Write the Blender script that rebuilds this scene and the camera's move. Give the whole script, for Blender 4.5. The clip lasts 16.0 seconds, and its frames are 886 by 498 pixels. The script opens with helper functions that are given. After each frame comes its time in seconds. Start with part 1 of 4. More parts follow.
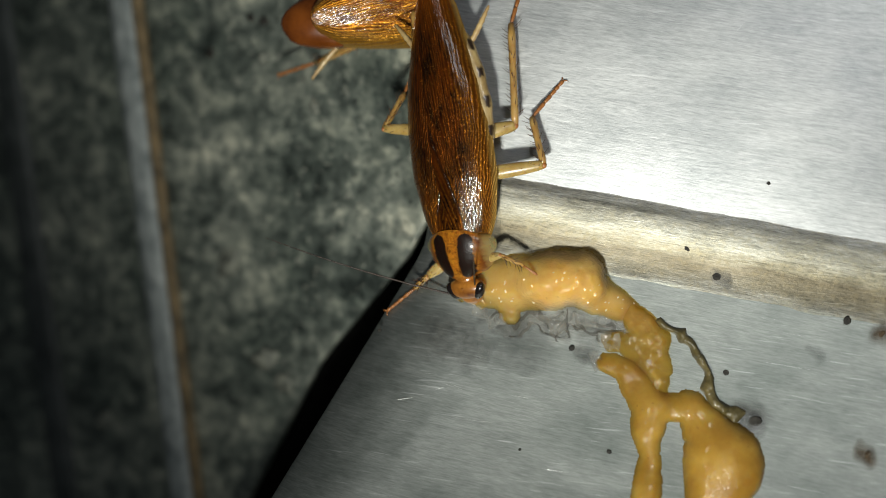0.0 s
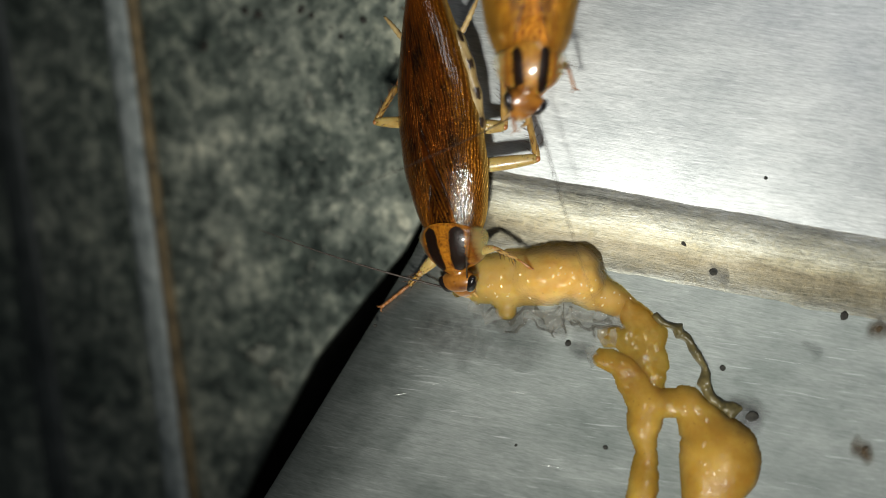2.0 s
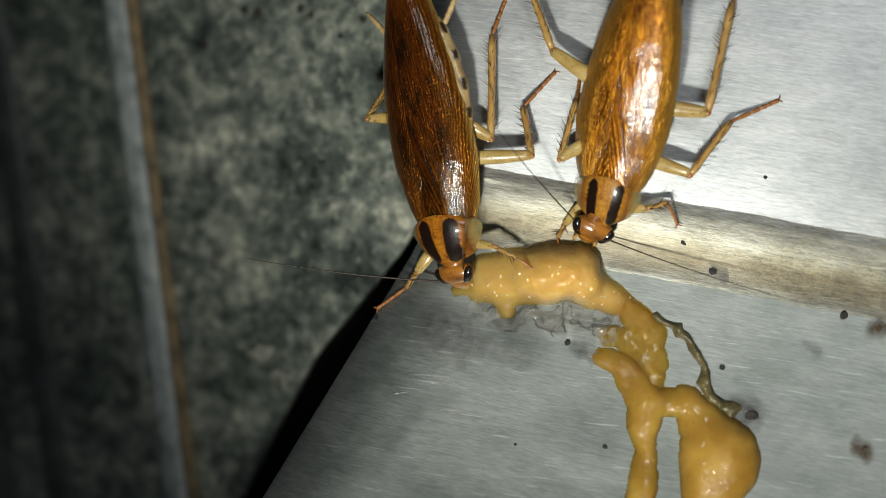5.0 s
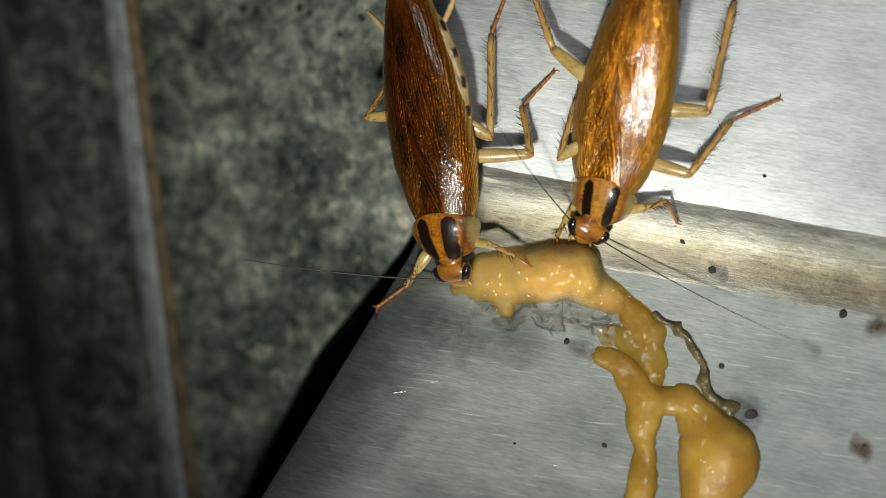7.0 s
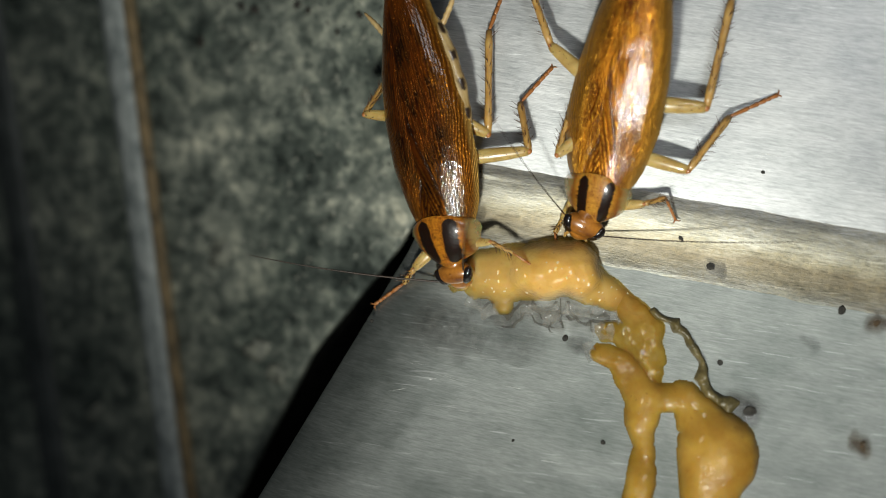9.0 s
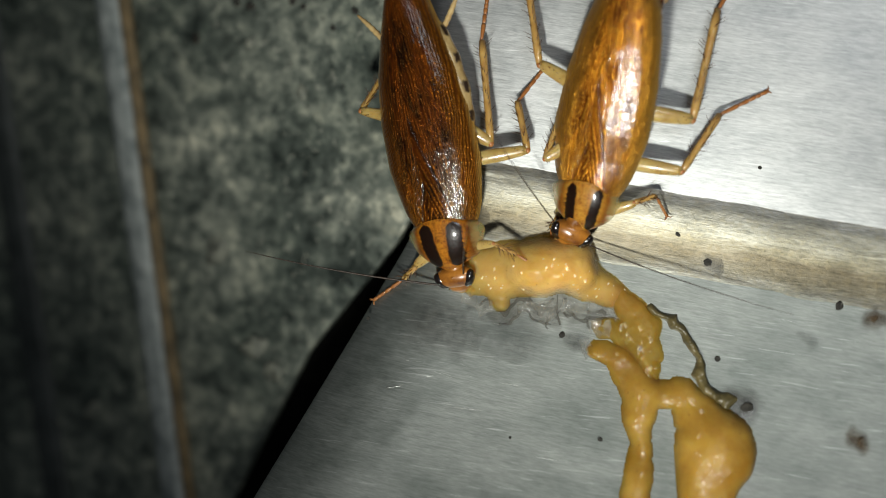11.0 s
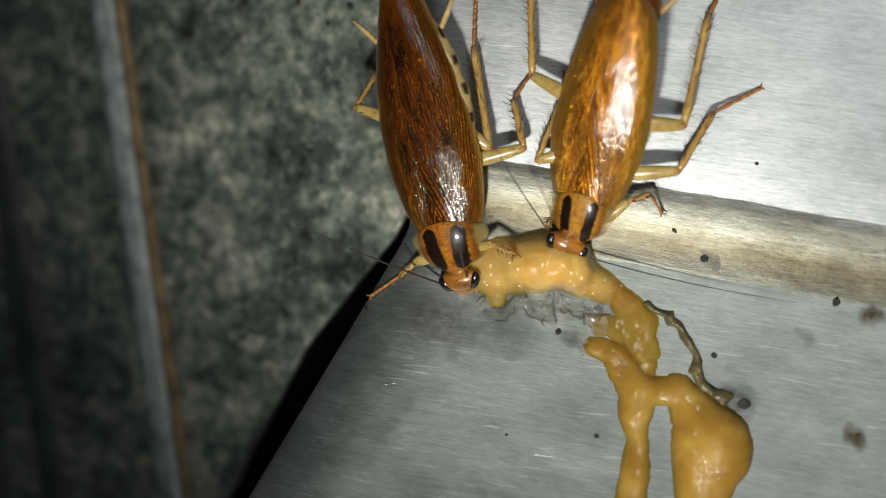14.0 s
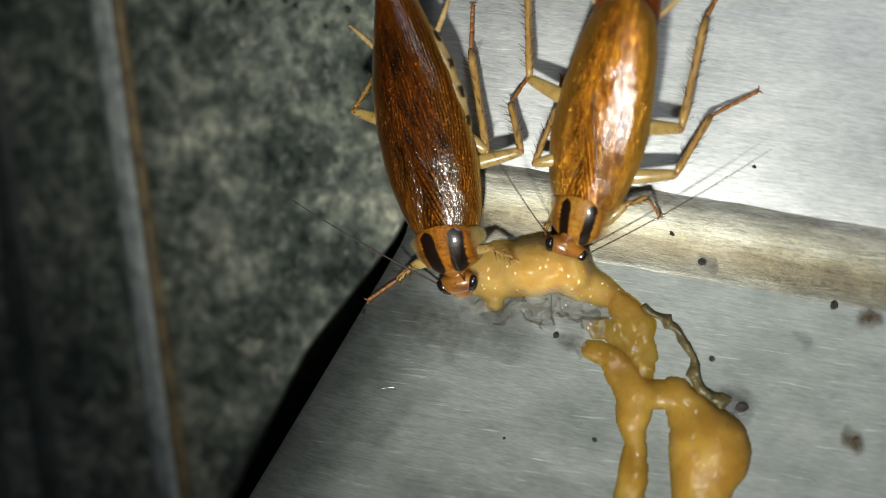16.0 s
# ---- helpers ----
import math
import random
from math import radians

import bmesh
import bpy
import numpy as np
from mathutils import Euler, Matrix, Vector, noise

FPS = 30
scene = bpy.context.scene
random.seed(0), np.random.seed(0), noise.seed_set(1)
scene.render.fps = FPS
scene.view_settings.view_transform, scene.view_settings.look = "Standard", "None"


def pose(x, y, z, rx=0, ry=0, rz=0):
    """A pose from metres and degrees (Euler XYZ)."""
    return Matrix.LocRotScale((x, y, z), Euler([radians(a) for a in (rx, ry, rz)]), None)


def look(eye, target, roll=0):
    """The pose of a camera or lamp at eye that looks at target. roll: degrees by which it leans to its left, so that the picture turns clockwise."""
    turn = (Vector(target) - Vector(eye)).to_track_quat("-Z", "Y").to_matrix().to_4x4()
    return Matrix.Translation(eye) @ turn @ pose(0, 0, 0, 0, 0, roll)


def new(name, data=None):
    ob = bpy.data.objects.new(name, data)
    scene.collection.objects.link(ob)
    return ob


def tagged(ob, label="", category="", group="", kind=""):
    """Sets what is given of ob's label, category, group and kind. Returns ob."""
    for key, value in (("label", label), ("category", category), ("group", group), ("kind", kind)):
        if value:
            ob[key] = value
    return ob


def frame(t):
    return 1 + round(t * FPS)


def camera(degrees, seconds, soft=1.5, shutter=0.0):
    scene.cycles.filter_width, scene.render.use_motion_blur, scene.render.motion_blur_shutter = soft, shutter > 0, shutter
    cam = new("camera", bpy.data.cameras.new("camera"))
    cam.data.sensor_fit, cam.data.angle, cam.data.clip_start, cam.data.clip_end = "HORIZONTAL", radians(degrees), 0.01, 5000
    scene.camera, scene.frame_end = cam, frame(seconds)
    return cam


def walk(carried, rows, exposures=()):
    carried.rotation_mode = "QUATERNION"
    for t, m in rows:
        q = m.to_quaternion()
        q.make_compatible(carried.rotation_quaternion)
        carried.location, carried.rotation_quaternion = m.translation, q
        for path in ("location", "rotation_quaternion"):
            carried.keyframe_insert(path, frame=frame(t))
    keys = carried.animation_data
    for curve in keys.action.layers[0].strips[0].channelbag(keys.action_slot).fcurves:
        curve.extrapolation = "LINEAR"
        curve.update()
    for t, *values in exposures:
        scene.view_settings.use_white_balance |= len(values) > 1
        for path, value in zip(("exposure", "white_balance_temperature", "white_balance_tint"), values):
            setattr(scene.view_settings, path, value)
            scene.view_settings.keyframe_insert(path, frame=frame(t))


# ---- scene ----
MM = 0.001
cam = camera(40, 16.0, soft=1.0, shutter=0.5)
cam.data.dof.use_dof, cam.data.dof.focus_distance, cam.data.dof.aperture_fstop = True, 0.0550, 24.0
walk(cam, [
    (0.0, pose(0.000002, -0.000006, 0.056996, 0.002, 0.000, -0.004)),
    (0.5, pose(0.000005, -0.000044, 0.056957, -0.002, -0.021, -0.027)),
    (1.0, pose(-0.000053, -0.000035, 0.056847, -0.138, -0.185, 0.030)),
    (1.5, pose(-0.000000, -0.000011, 0.056835, -0.134, -0.127, 0.019)),
    (2.0, pose(-0.000047, 0.000085, 0.056729, -0.330, -0.250, -0.002)),
    (2.5, pose(0.000004, -0.000027, 0.056687, -0.242, -0.217, 0.051)),
    (3.0, pose(-0.000052, -0.000060, 0.056698, -0.206, -0.266, 0.057)),
    (3.5, pose(-0.000049, -0.000165, 0.056703, -0.122, -0.264, 0.094)),
    (4.0, pose(-0.000066, -0.000063, 0.056719, -0.211, -0.280, 0.064)),
    (6.5, pose(0.000011, -0.000213, 0.056669, -0.104, -0.239, 0.078)),
    (7.0, pose(-0.000047, -0.000088, 0.056694, -0.248, -0.311, 0.013)),
    (7.5, pose(-0.000002, -0.000063, 0.056660, -0.319, -0.292, -0.018)),
    (8.0, pose(0.000081, -0.000127, 0.056624, -0.277, -0.223, -0.022)),
    (8.5, pose(0.000013, 0.000008, 0.056633, -0.426, -0.294, -0.043)),
    (9.0, pose(0.000059, -0.000070, 0.056605, -0.408, -0.294, -0.094)),
    (11.5, pose(0.000283, 0.000058, 0.056437, -0.702, -0.249, -0.313)),
    (12.0, pose(0.000254, 0.000085, 0.056470, -0.689, -0.271, -0.309)),
    (12.5, pose(0.000279, 0.000165, 0.056485, -0.757, -0.271, -0.337)),
    (13.0, pose(0.000301, 0.000133, 0.056426, -0.787, -0.301, -0.324)),
    (13.5, pose(0.000423, 0.000317, 0.056318, -1.065, -0.238, -0.408)),
    (14.0, pose(0.000414, 0.000320, 0.056269, -1.121, -0.301, -0.434)),
    (14.5, pose(0.000491, 0.000359, 0.056239, -1.103, -0.308, -0.439)),
    (15.0, pose(0.000609, 0.000379, 0.056224, -1.084, -0.237, -0.455)),
    (15.5, pose(0.000477, 0.000489, 0.056292, -1.152, -0.356, -0.494)),
    (16.0, pose(0.000593, 0.000395, 0.056239, -1.033, -0.233, -0.513)),
])

# ---- light: a dark kitchen, one small torch held below the lens and an added weak fill lamp overhead, unseen ----
world = bpy.data.worlds.new("dark_kitchen")
scene.world, world.use_nodes = world, True
world.node_tree.nodes["Background"].inputs[0].default_value = (0.75, 0.9, 1.0, 1)
world.node_tree.nodes["Background"].inputs[1].default_value = 0.025
torch = new("torch", bpy.data.lights.new("torch", "SPOT"))
torch.data.energy, torch.data.color = 0.130, (0.97, 0.975, 0.90)
torch.data.shadow_soft_size, torch.data.spot_size, torch.data.spot_blend = 0.0021, radians(96), 1.0
torch.matrix_world = look((-0.0046, -0.0183, 0.0465), (0.0180, 0.0165, 0.0))
# Unseen fill lamp, added to grey the shadows and light the wing covers.
fill_lamp = new("fill_lamp", bpy.data.lights.new("fill_lamp", "AREA"))
fill_lamp.data.shape, fill_lamp.data.size = "DISK", 0.045
fill_lamp.data.energy, fill_lamp.data.color = 0.035, (0.95, 0.98, 1.0)
fill_lamp.matrix_world = look((0.028, 0.042, 0.160), (0.014, 0.008, 0.003))
scene.view_settings.exposure = 0.0


# ---- materials ----
def material(name):
    m = bpy.data.materials.new(name)
    m.use_nodes = True
    t = m.node_tree
    return m, t, t.nodes["Principled BSDF"]


def node(t, kind, **values):
    n = t.nodes.new(kind)
    for key, value in values.items():
        n.inputs[key.replace("_", " ")].default_value = value
    return n


def ramp(t, source, stops):
    n = t.nodes.new("ShaderNodeValToRGB")
    e = n.color_ramp.elements
    while len(e) < len(stops):
        e.new(0.5)
    for item, (at, colour) in zip(e, stops):
        item.position, item.color = at, (*colour, 1)
    t.links.new(source, n.inputs[0])
    return n.outputs[0]


def mapped(t, scale, turn=0.0, output="Object"):
    c, m = t.nodes.new("ShaderNodeTexCoord"), t.nodes.new("ShaderNodeMapping")
    m.inputs["Scale"].default_value = scale
    source = c.outputs[output]
    if turn:
        r = t.nodes.new("ShaderNodeMapping")
        r.inputs["Rotation"].default_value = (0, 0, radians(turn))
        t.links.new(source, r.inputs[0])
        source = r.outputs[0]
    t.links.new(source, m.inputs[0])
    return m.outputs[0]


def tex(t, vector, scale=1.0, detail=3.0, rough=0.5, distort=0.0):
    n = node(t, "ShaderNodeTexNoise", Scale=scale, Detail=detail, Roughness=rough, Distortion=distort)
    t.links.new(vector, n.inputs["Vector"])
    return n.outputs[0]


def math_node(t, op, a, b=None, c=None, clamp=False):
    n = t.nodes.new("ShaderNodeMath")
    n.operation, n.use_clamp = op, clamp
    for i, v in enumerate((a, b, c)):
        if v is None:
            continue
        if isinstance(v, (int, float)):
            n.inputs[i].default_value = v
        else:
            t.links.new(v, n.inputs[i])
    return n.outputs[0]


def mix(t, factor, a, b, how="MIX"):
    n = t.nodes.new("ShaderNodeMix")
    n.data_type, n.blend_type = "RGBA", how
    for i, v in ((0, factor), (6, a), (7, b)):
        if isinstance(v, (int, float)):
            n.inputs[i].default_value = v
        elif isinstance(v, tuple):
            n.inputs[i].default_value = (*v, 1)
        else:
            t.links.new(v, n.inputs[i])
    return n.outputs[2]


def bump(t, bsdf, height, strength, distance):
    n = node(t, "ShaderNodeBump", Strength=strength, Distance=distance)
    t.links.new(height, n.inputs["Height"])
    t.links.new(n.outputs[0], bsdf.inputs["Normal"])


def steel(name, light, dark, rough, turn, metallic, stain, patina=0.0, size=1900, relief=0.25):
    m, t, b = material(name)
    lines = tex(t, mapped(t, (330, 8000, 330), turn), 1.0, 5, 0.65)
    fine = tex(t, mapped(t, (2000, 20000, 2000), turn + 3), 1.0, 3, 0.65)
    cloud = tex(t, mapped(t, (240, 380, 240)), 1.0, 5, 0.62)
    spots = tex(t, mapped(t, (size, size * 1.2, size)), 1.0, 4, 0.7)
    scratch = tex(t, mapped(t, (420, 11000, 420), turn - 4), 1.0, 2, 0.5)
    grain = math_node(t, "ADD", math_node(t, "MULTIPLY", lines, 0.38), math_node(t, "MULTIPLY", fine, 0.62))
    metal = ramp(t, grain, ((0.38, dark), (0.62, light)))
    dirty = ramp(t, cloud, ((0.34, stain), (0.62, (1, 1, 1))))
    worn = mix(t, 0.7, metal, dirty, "MULTIPLY")
    if patina:
        worn = mix(t, math_node(t, "MULTIPLY", ramp(t, spots, ((0.47, (0, 0, 0)), (0.66, (1, 1, 1)))), patina), worn, stain)
    scored = math_node(t, "MULTIPLY", math_node(t, "SUBTRACT", scratch, 0.66), 9.0, clamp=True)
    t.links.new(mix(t, math_node(t, "MULTIPLY", scored, 0.5), worn, (0.85, 0.86, 0.85)), b.inputs["Base Color"])
    t.links.new(math_node(t, "MULTIPLY_ADD", grain, 0.14, math_node(t, "MULTIPLY_ADD", cloud, 0.14, rough - 0.14)), b.inputs["Roughness"])
    b.inputs["Metallic"].default_value = metallic
    bump(t, b, math_node(t, "ADD", grain, math_node(t, "MULTIPLY", spots, 0.8)), relief, 0.000025)
    return m


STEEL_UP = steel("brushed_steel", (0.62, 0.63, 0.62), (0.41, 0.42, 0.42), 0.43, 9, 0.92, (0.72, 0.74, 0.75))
# Lower sheet: base colour darker than the upper sheet's.
STEEL_LOW = steel("darker_steel", (0.405, 0.425, 0.40), (0.275, 0.295, 0.275), 0.49, 10, 0.92, (0.52, 0.56, 0.54))
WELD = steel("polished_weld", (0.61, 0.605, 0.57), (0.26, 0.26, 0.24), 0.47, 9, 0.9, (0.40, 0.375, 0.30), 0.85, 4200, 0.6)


def rust_shade_band():
    """A brown stain along the foot of the weld, and shade painted into the crease above it."""
    t = WELD.node_tree
    b = t.nodes["Principled BSDF"]
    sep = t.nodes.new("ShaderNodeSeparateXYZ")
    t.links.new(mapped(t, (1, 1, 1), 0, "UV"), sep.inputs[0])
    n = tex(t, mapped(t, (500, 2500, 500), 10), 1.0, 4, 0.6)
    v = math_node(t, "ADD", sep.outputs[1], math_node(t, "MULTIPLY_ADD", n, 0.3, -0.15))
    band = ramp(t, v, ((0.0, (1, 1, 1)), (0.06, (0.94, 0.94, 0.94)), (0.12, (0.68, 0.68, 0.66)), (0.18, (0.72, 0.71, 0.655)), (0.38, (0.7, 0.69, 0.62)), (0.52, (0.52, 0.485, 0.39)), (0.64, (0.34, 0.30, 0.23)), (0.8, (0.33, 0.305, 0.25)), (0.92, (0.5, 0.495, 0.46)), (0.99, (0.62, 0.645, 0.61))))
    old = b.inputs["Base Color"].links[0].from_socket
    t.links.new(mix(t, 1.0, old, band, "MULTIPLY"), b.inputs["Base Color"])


rust_shade_band()


def stone_material():
    m, t, b = material("mottled_stone")
    big = tex(t, mapped(t, (330, 330, 330)), 1.0, 5, 0.62, 0.4)
    small = tex(t, mapped(t, (1300, 1300, 1300)), 1.0, 4, 0.6)
    blot = tex(t, mapped(t, (150, 150, 150)), 1.0, 3, 0.5)
    both = math_node(t, "ADD", math_node(t, "MULTIPLY", big, 0.52), math_node(t, "MULTIPLY", small, 0.48))
    base = ramp(t, both, ((0.36, (0.026, 0.034, 0.029)), (0.49, (0.125, 0.142, 0.12)), (0.57, (0.27, 0.285, 0.232)), (0.68, (0.64, 0.62, 0.48))))
    t.links.new(mix(t, 0.8, base, ramp(t, blot, ((0.35, (0.3, 0.36, 0.36)), (0.65, (1, 1, 1)))), "MULTIPLY"), b.inputs["Base Color"])
    fleck = tex(t, mapped(t, (2300, 2300, 2300)), 1.0, 2, 0.5)
    bright = math_node(t, "MULTIPLY", math_node(t, "SUBTRACT", fleck, 0.63), 14.0, clamp=True)
    dark = math_node(t, "MULTIPLY", math_node(t, "SUBTRACT", 0.36, fleck), 14.0, clamp=True)
    old = b.inputs["Base Color"].links[0].from_socket
    speckled = mix(t, math_node(t, "MULTIPLY", bright, 0.32), old, (0.5, 0.5, 0.41))
    t.links.new(mix(t, math_node(t, "MULTIPLY", dark, 0.7), speckled, (0.012, 0.015, 0.014)), b.inputs["Base Color"])
    b.inputs["Roughness"].default_value = 0.5
    bump(t, b, math_node(t, "MULTIPLY_ADD", fleck, 0.3, both), 0.7, 0.0003)
    return m


STONE = stone_material()


def plain(name, low, high, scale, rough, metallic=0.0, coat=0.0, sss=0.0, depth=0.0004, relief=0.3, relief_size=0.00003, sparkle=0.0):
    m, t, b = material(name)
    n = tex(t, mapped(t, (scale, scale, scale)), 1.0, 4, 0.6)
    t.links.new(ramp(t, n, ((0.3, low), (0.7, high))), b.inputs["Base Color"])
    b.inputs["Roughness"].default_value, b.inputs["Metallic"].default_value = rough, metallic
    b.inputs["Coat Weight"].default_value, b.inputs["Coat Roughness"].default_value = coat, 0.08
    b.inputs["Subsurface Weight"].default_value, b.inputs["Subsurface Scale"].default_value = sss, depth
    b.inputs["Subsurface Radius"].default_value = (1.0, 0.7, 0.35)
    if sparkle:
        n = math_node(t, "MULTIPLY_ADD", tex(t, mapped(t, (scale * 4.5, scale * 4.5, scale * 4.5)), 1.0, 2, 0.5), sparkle, n)
    bump(t, b, n, relief, relief_size)
    return m


DARK_TRIM = plain("dark_trim", (0.03, 0.036, 0.034), (0.085, 0.095, 0.09), 500, 0.6)
TRIM = plain("grey_trim", (0.15, 0.178, 0.175), (0.46, 0.49, 0.47), 700, 0.55, relief=0.8, relief_size=0.0004)
SEALANT = plain("brown_sealant", (0.07, 0.054, 0.03), (0.28, 0.20, 0.10), 600, 0.55, relief=0.7, relief_size=0.0003)


def gel_material(name, low, high, tint, clear, bead, rough, shine=1.0):
    """Gel that hides what lies under it the more the thicker it is; the mesh keeps its thickness in mm in the uv map."""
    m, t, b = material(name)
    n = tex(t, mapped(t, (500, 500, 500)), 1.0, 4, 0.6)
    fleck = tex(t, mapped(t, (5200, 5200, 5200)), 1.0, 2, 0.5)
    ripple = tex(t, mapped(t, (2600, 2600, 2600)), 1.0, 3, 0.55)
    pin = tex(t, mapped(t, (9000, 9000, 9000)), 1.0, 1, 0.4)
    patch = tex(t, mapped(t, (700, 700, 700)), 1.0, 2, 0.5)
    colour = ramp(t, n, ((0.3, low), (0.7, high)))
    dots = math_node(t, "MULTIPLY", math_node(t, "SUBTRACT", fleck, 0.68), 12.0, clamp=True)
    t.links.new(mix(t, math_node(t, "MULTIPLY", dots, 0.4), colour, (0.10, 0.045, 0.01)), b.inputs["Base Color"])
    b.inputs["Roughness"].default_value, b.inputs["Coat Weight"].default_value, b.inputs["Coat Roughness"].default_value = 0.3, shine, rough
    b.inputs["Specular IOR Level"].default_value = 0.25
    b.inputs["Subsurface Weight"].default_value, b.inputs["Subsurface Scale"].default_value = 1.0, 0.0011
    b.inputs["Subsurface Radius"].default_value = (1.0, 0.75, 0.3)
    beads = math_node(t, "MULTIPLY", math_node(t, "SUBTRACT", pin, 0.54), math_node(t, "MULTIPLY", math_node(t, "SUBTRACT", patch, 0.5), 20.0, clamp=True))
    wet = node(t, "ShaderNodeBump", Strength=bead, Distance=0.00011)
    drops = math_node(t, "MAXIMUM", math_node(t, "SUBTRACT", fleck, 0.48), 0.0)
    t.links.new(math_node(t, "MULTIPLY_ADD", math_node(t, "MAXIMUM", beads, 0.0), 1.2, math_node(t, "MULTIPLY_ADD", drops, 1.6, math_node(t, "MULTIPLY", ripple, 0.3))), wet.inputs["Height"])
    t.links.new(wet.outputs[0], b.inputs["Coat Normal"])
    sep = t.nodes.new("ShaderNodeSeparateXYZ")
    t.links.new(mapped(t, (1, 1, 1), 0, "UV"), sep.inputs[0])
    thick = math_node(t, "SUBTRACT", 1.0, math_node(t, "POWER", clear, math_node(t, "MULTIPLY_ADD", n, 0.25, sep.outputs[0])), clamp=True)
    clean, both = t.nodes.new("ShaderNodeBsdfTransparent"), t.nodes.new("ShaderNodeMixShader")
    clean.inputs[0].default_value = (*tint, 1)
    t.links.new(thick, both.inputs[0])
    t.links.new(clean.outputs[0], both.inputs[1])
    t.links.new(b.outputs[0], both.inputs[2])
    t.links.new(both.outputs[0], t.nodes["Material Output"].inputs[0])
    return m


GEL = gel_material("amber_gel", (0.58, 0.33, 0.075), (0.70, 0.47, 0.155), (0.92, 0.76, 0.36), 0.3, 1.0, 0.035)
DRIP = gel_material("golden_gel", (0.30, 0.15, 0.016), (0.52, 0.335, 0.07), (0.88, 0.66, 0.22), 0.08, 0.45, 0.22, 0.8)
SMEAR = gel_material("olive_gel", (0.38, 0.22, 0.034), (0.60, 0.40, 0.10), (0.80, 0.62, 0.24), 0.3, 1.0, 0.06)
STRAND = plain("dried_gel", (0.035, 0.03, 0.012), (0.16, 0.125, 0.05), 1600, 0.4, coat=0.3, relief=0.6, relief_size=0.00008)
FLAKE = plain("clear_flake", (0.20, 0.20, 0.17), (0.62, 0.62, 0.56), 2600, 0.12, coat=1.0, relief=1.0, relief_size=0.0001, sparkle=0.6)
FLAKE.node_tree.nodes["Principled BSDF"].inputs["Alpha"].default_value = 0.28
FILM = plain("dried_film", (0.03, 0.027, 0.02), (0.17, 0.16, 0.125), 2400, 0.25, coat=0.8, relief=0.8, relief_size=0.00007, sparkle=0.5)
FILM.node_tree.nodes["Principled BSDF"].inputs["Alpha"].default_value = 0.5
def film_material(name, low, high, strength, rough, relief=0.3):
    """A film that fades with its thickness, which the mesh keeps in mm in the uv map."""
    m = plain(name, low, high, 1800, rough, relief=relief, relief_size=0.00003 + 0.00012 * (relief > 0.5), sparkle=0.6 * (relief > 0.5))
    t = m.node_tree
    sep = t.nodes.new("ShaderNodeSeparateXYZ")
    t.links.new(mapped(t, (1, 1, 1), 0, "UV"), sep.inputs[0])
    spot = ramp(t, tex(t, mapped(t, (2600, 2600, 2600)), 1.0, 4, 0.7), ((0.28, (0.4, 0.4, 0.4)), (0.7, (1, 1, 1))))
    t.links.new(math_node(t, "MULTIPLY", math_node(t, "MULTIPLY", sep.outputs[0], strength), spot, clamp=True), t.nodes["Principled BSDF"].inputs["Alpha"])
    return m


CRUST = film_material("dried_film_edge", (0.010, 0.009, 0.007), (0.15, 0.14, 0.11), 6.5, 0.2, 0.6)
RUST = plain("dark_crust", (0.006, 0.006, 0.005), (0.032, 0.028, 0.020), 3000, 0.8, relief=0.8, relief_size=0.00006)
EYE = plain("black_eye", (0.004, 0.003, 0.003), (0.012, 0.008, 0.007), 2500, 0.18, coat=1.0)
FACE = plain("brown_face", (0.09, 0.024, 0.004), (0.42, 0.165, 0.022), 1300, 0.3, coat=0.7)
PALE = plain("pale_femur", (0.30, 0.19, 0.05), (0.52, 0.38, 0.14), 1500, 0.3, coat=0.6, sss=0.6)
SHIN = plain("amber_tibia", (0.32, 0.165, 0.04), (0.50, 0.32, 0.105), 1200, 0.32, coat=0.6, sss=0.5)
SPINE = plain("brown_spine", (0.025, 0.010, 0.004), (0.10, 0.04, 0.012), 4000, 0.4, coat=0.3)
FOOT = plain("red_tarsus", (0.22, 0.07, 0.015), (0.42, 0.17, 0.045), 1800, 0.4, coat=0.4)
FEELER = plain("dark_feeler", (0.008, 0.005, 0.003), (0.04, 0.02, 0.01), 5000, 0.5)
TAIL = plain("red_brown_chitin", (0.07, 0.016, 0.002), (0.20, 0.055, 0.007), 700, 0.25, coat=1.0)
CERCUS = plain("pale_cercus", (0.30, 0.17, 0.06), (0.52, 0.38, 0.17), 2500, 0.35, coat=0.4)


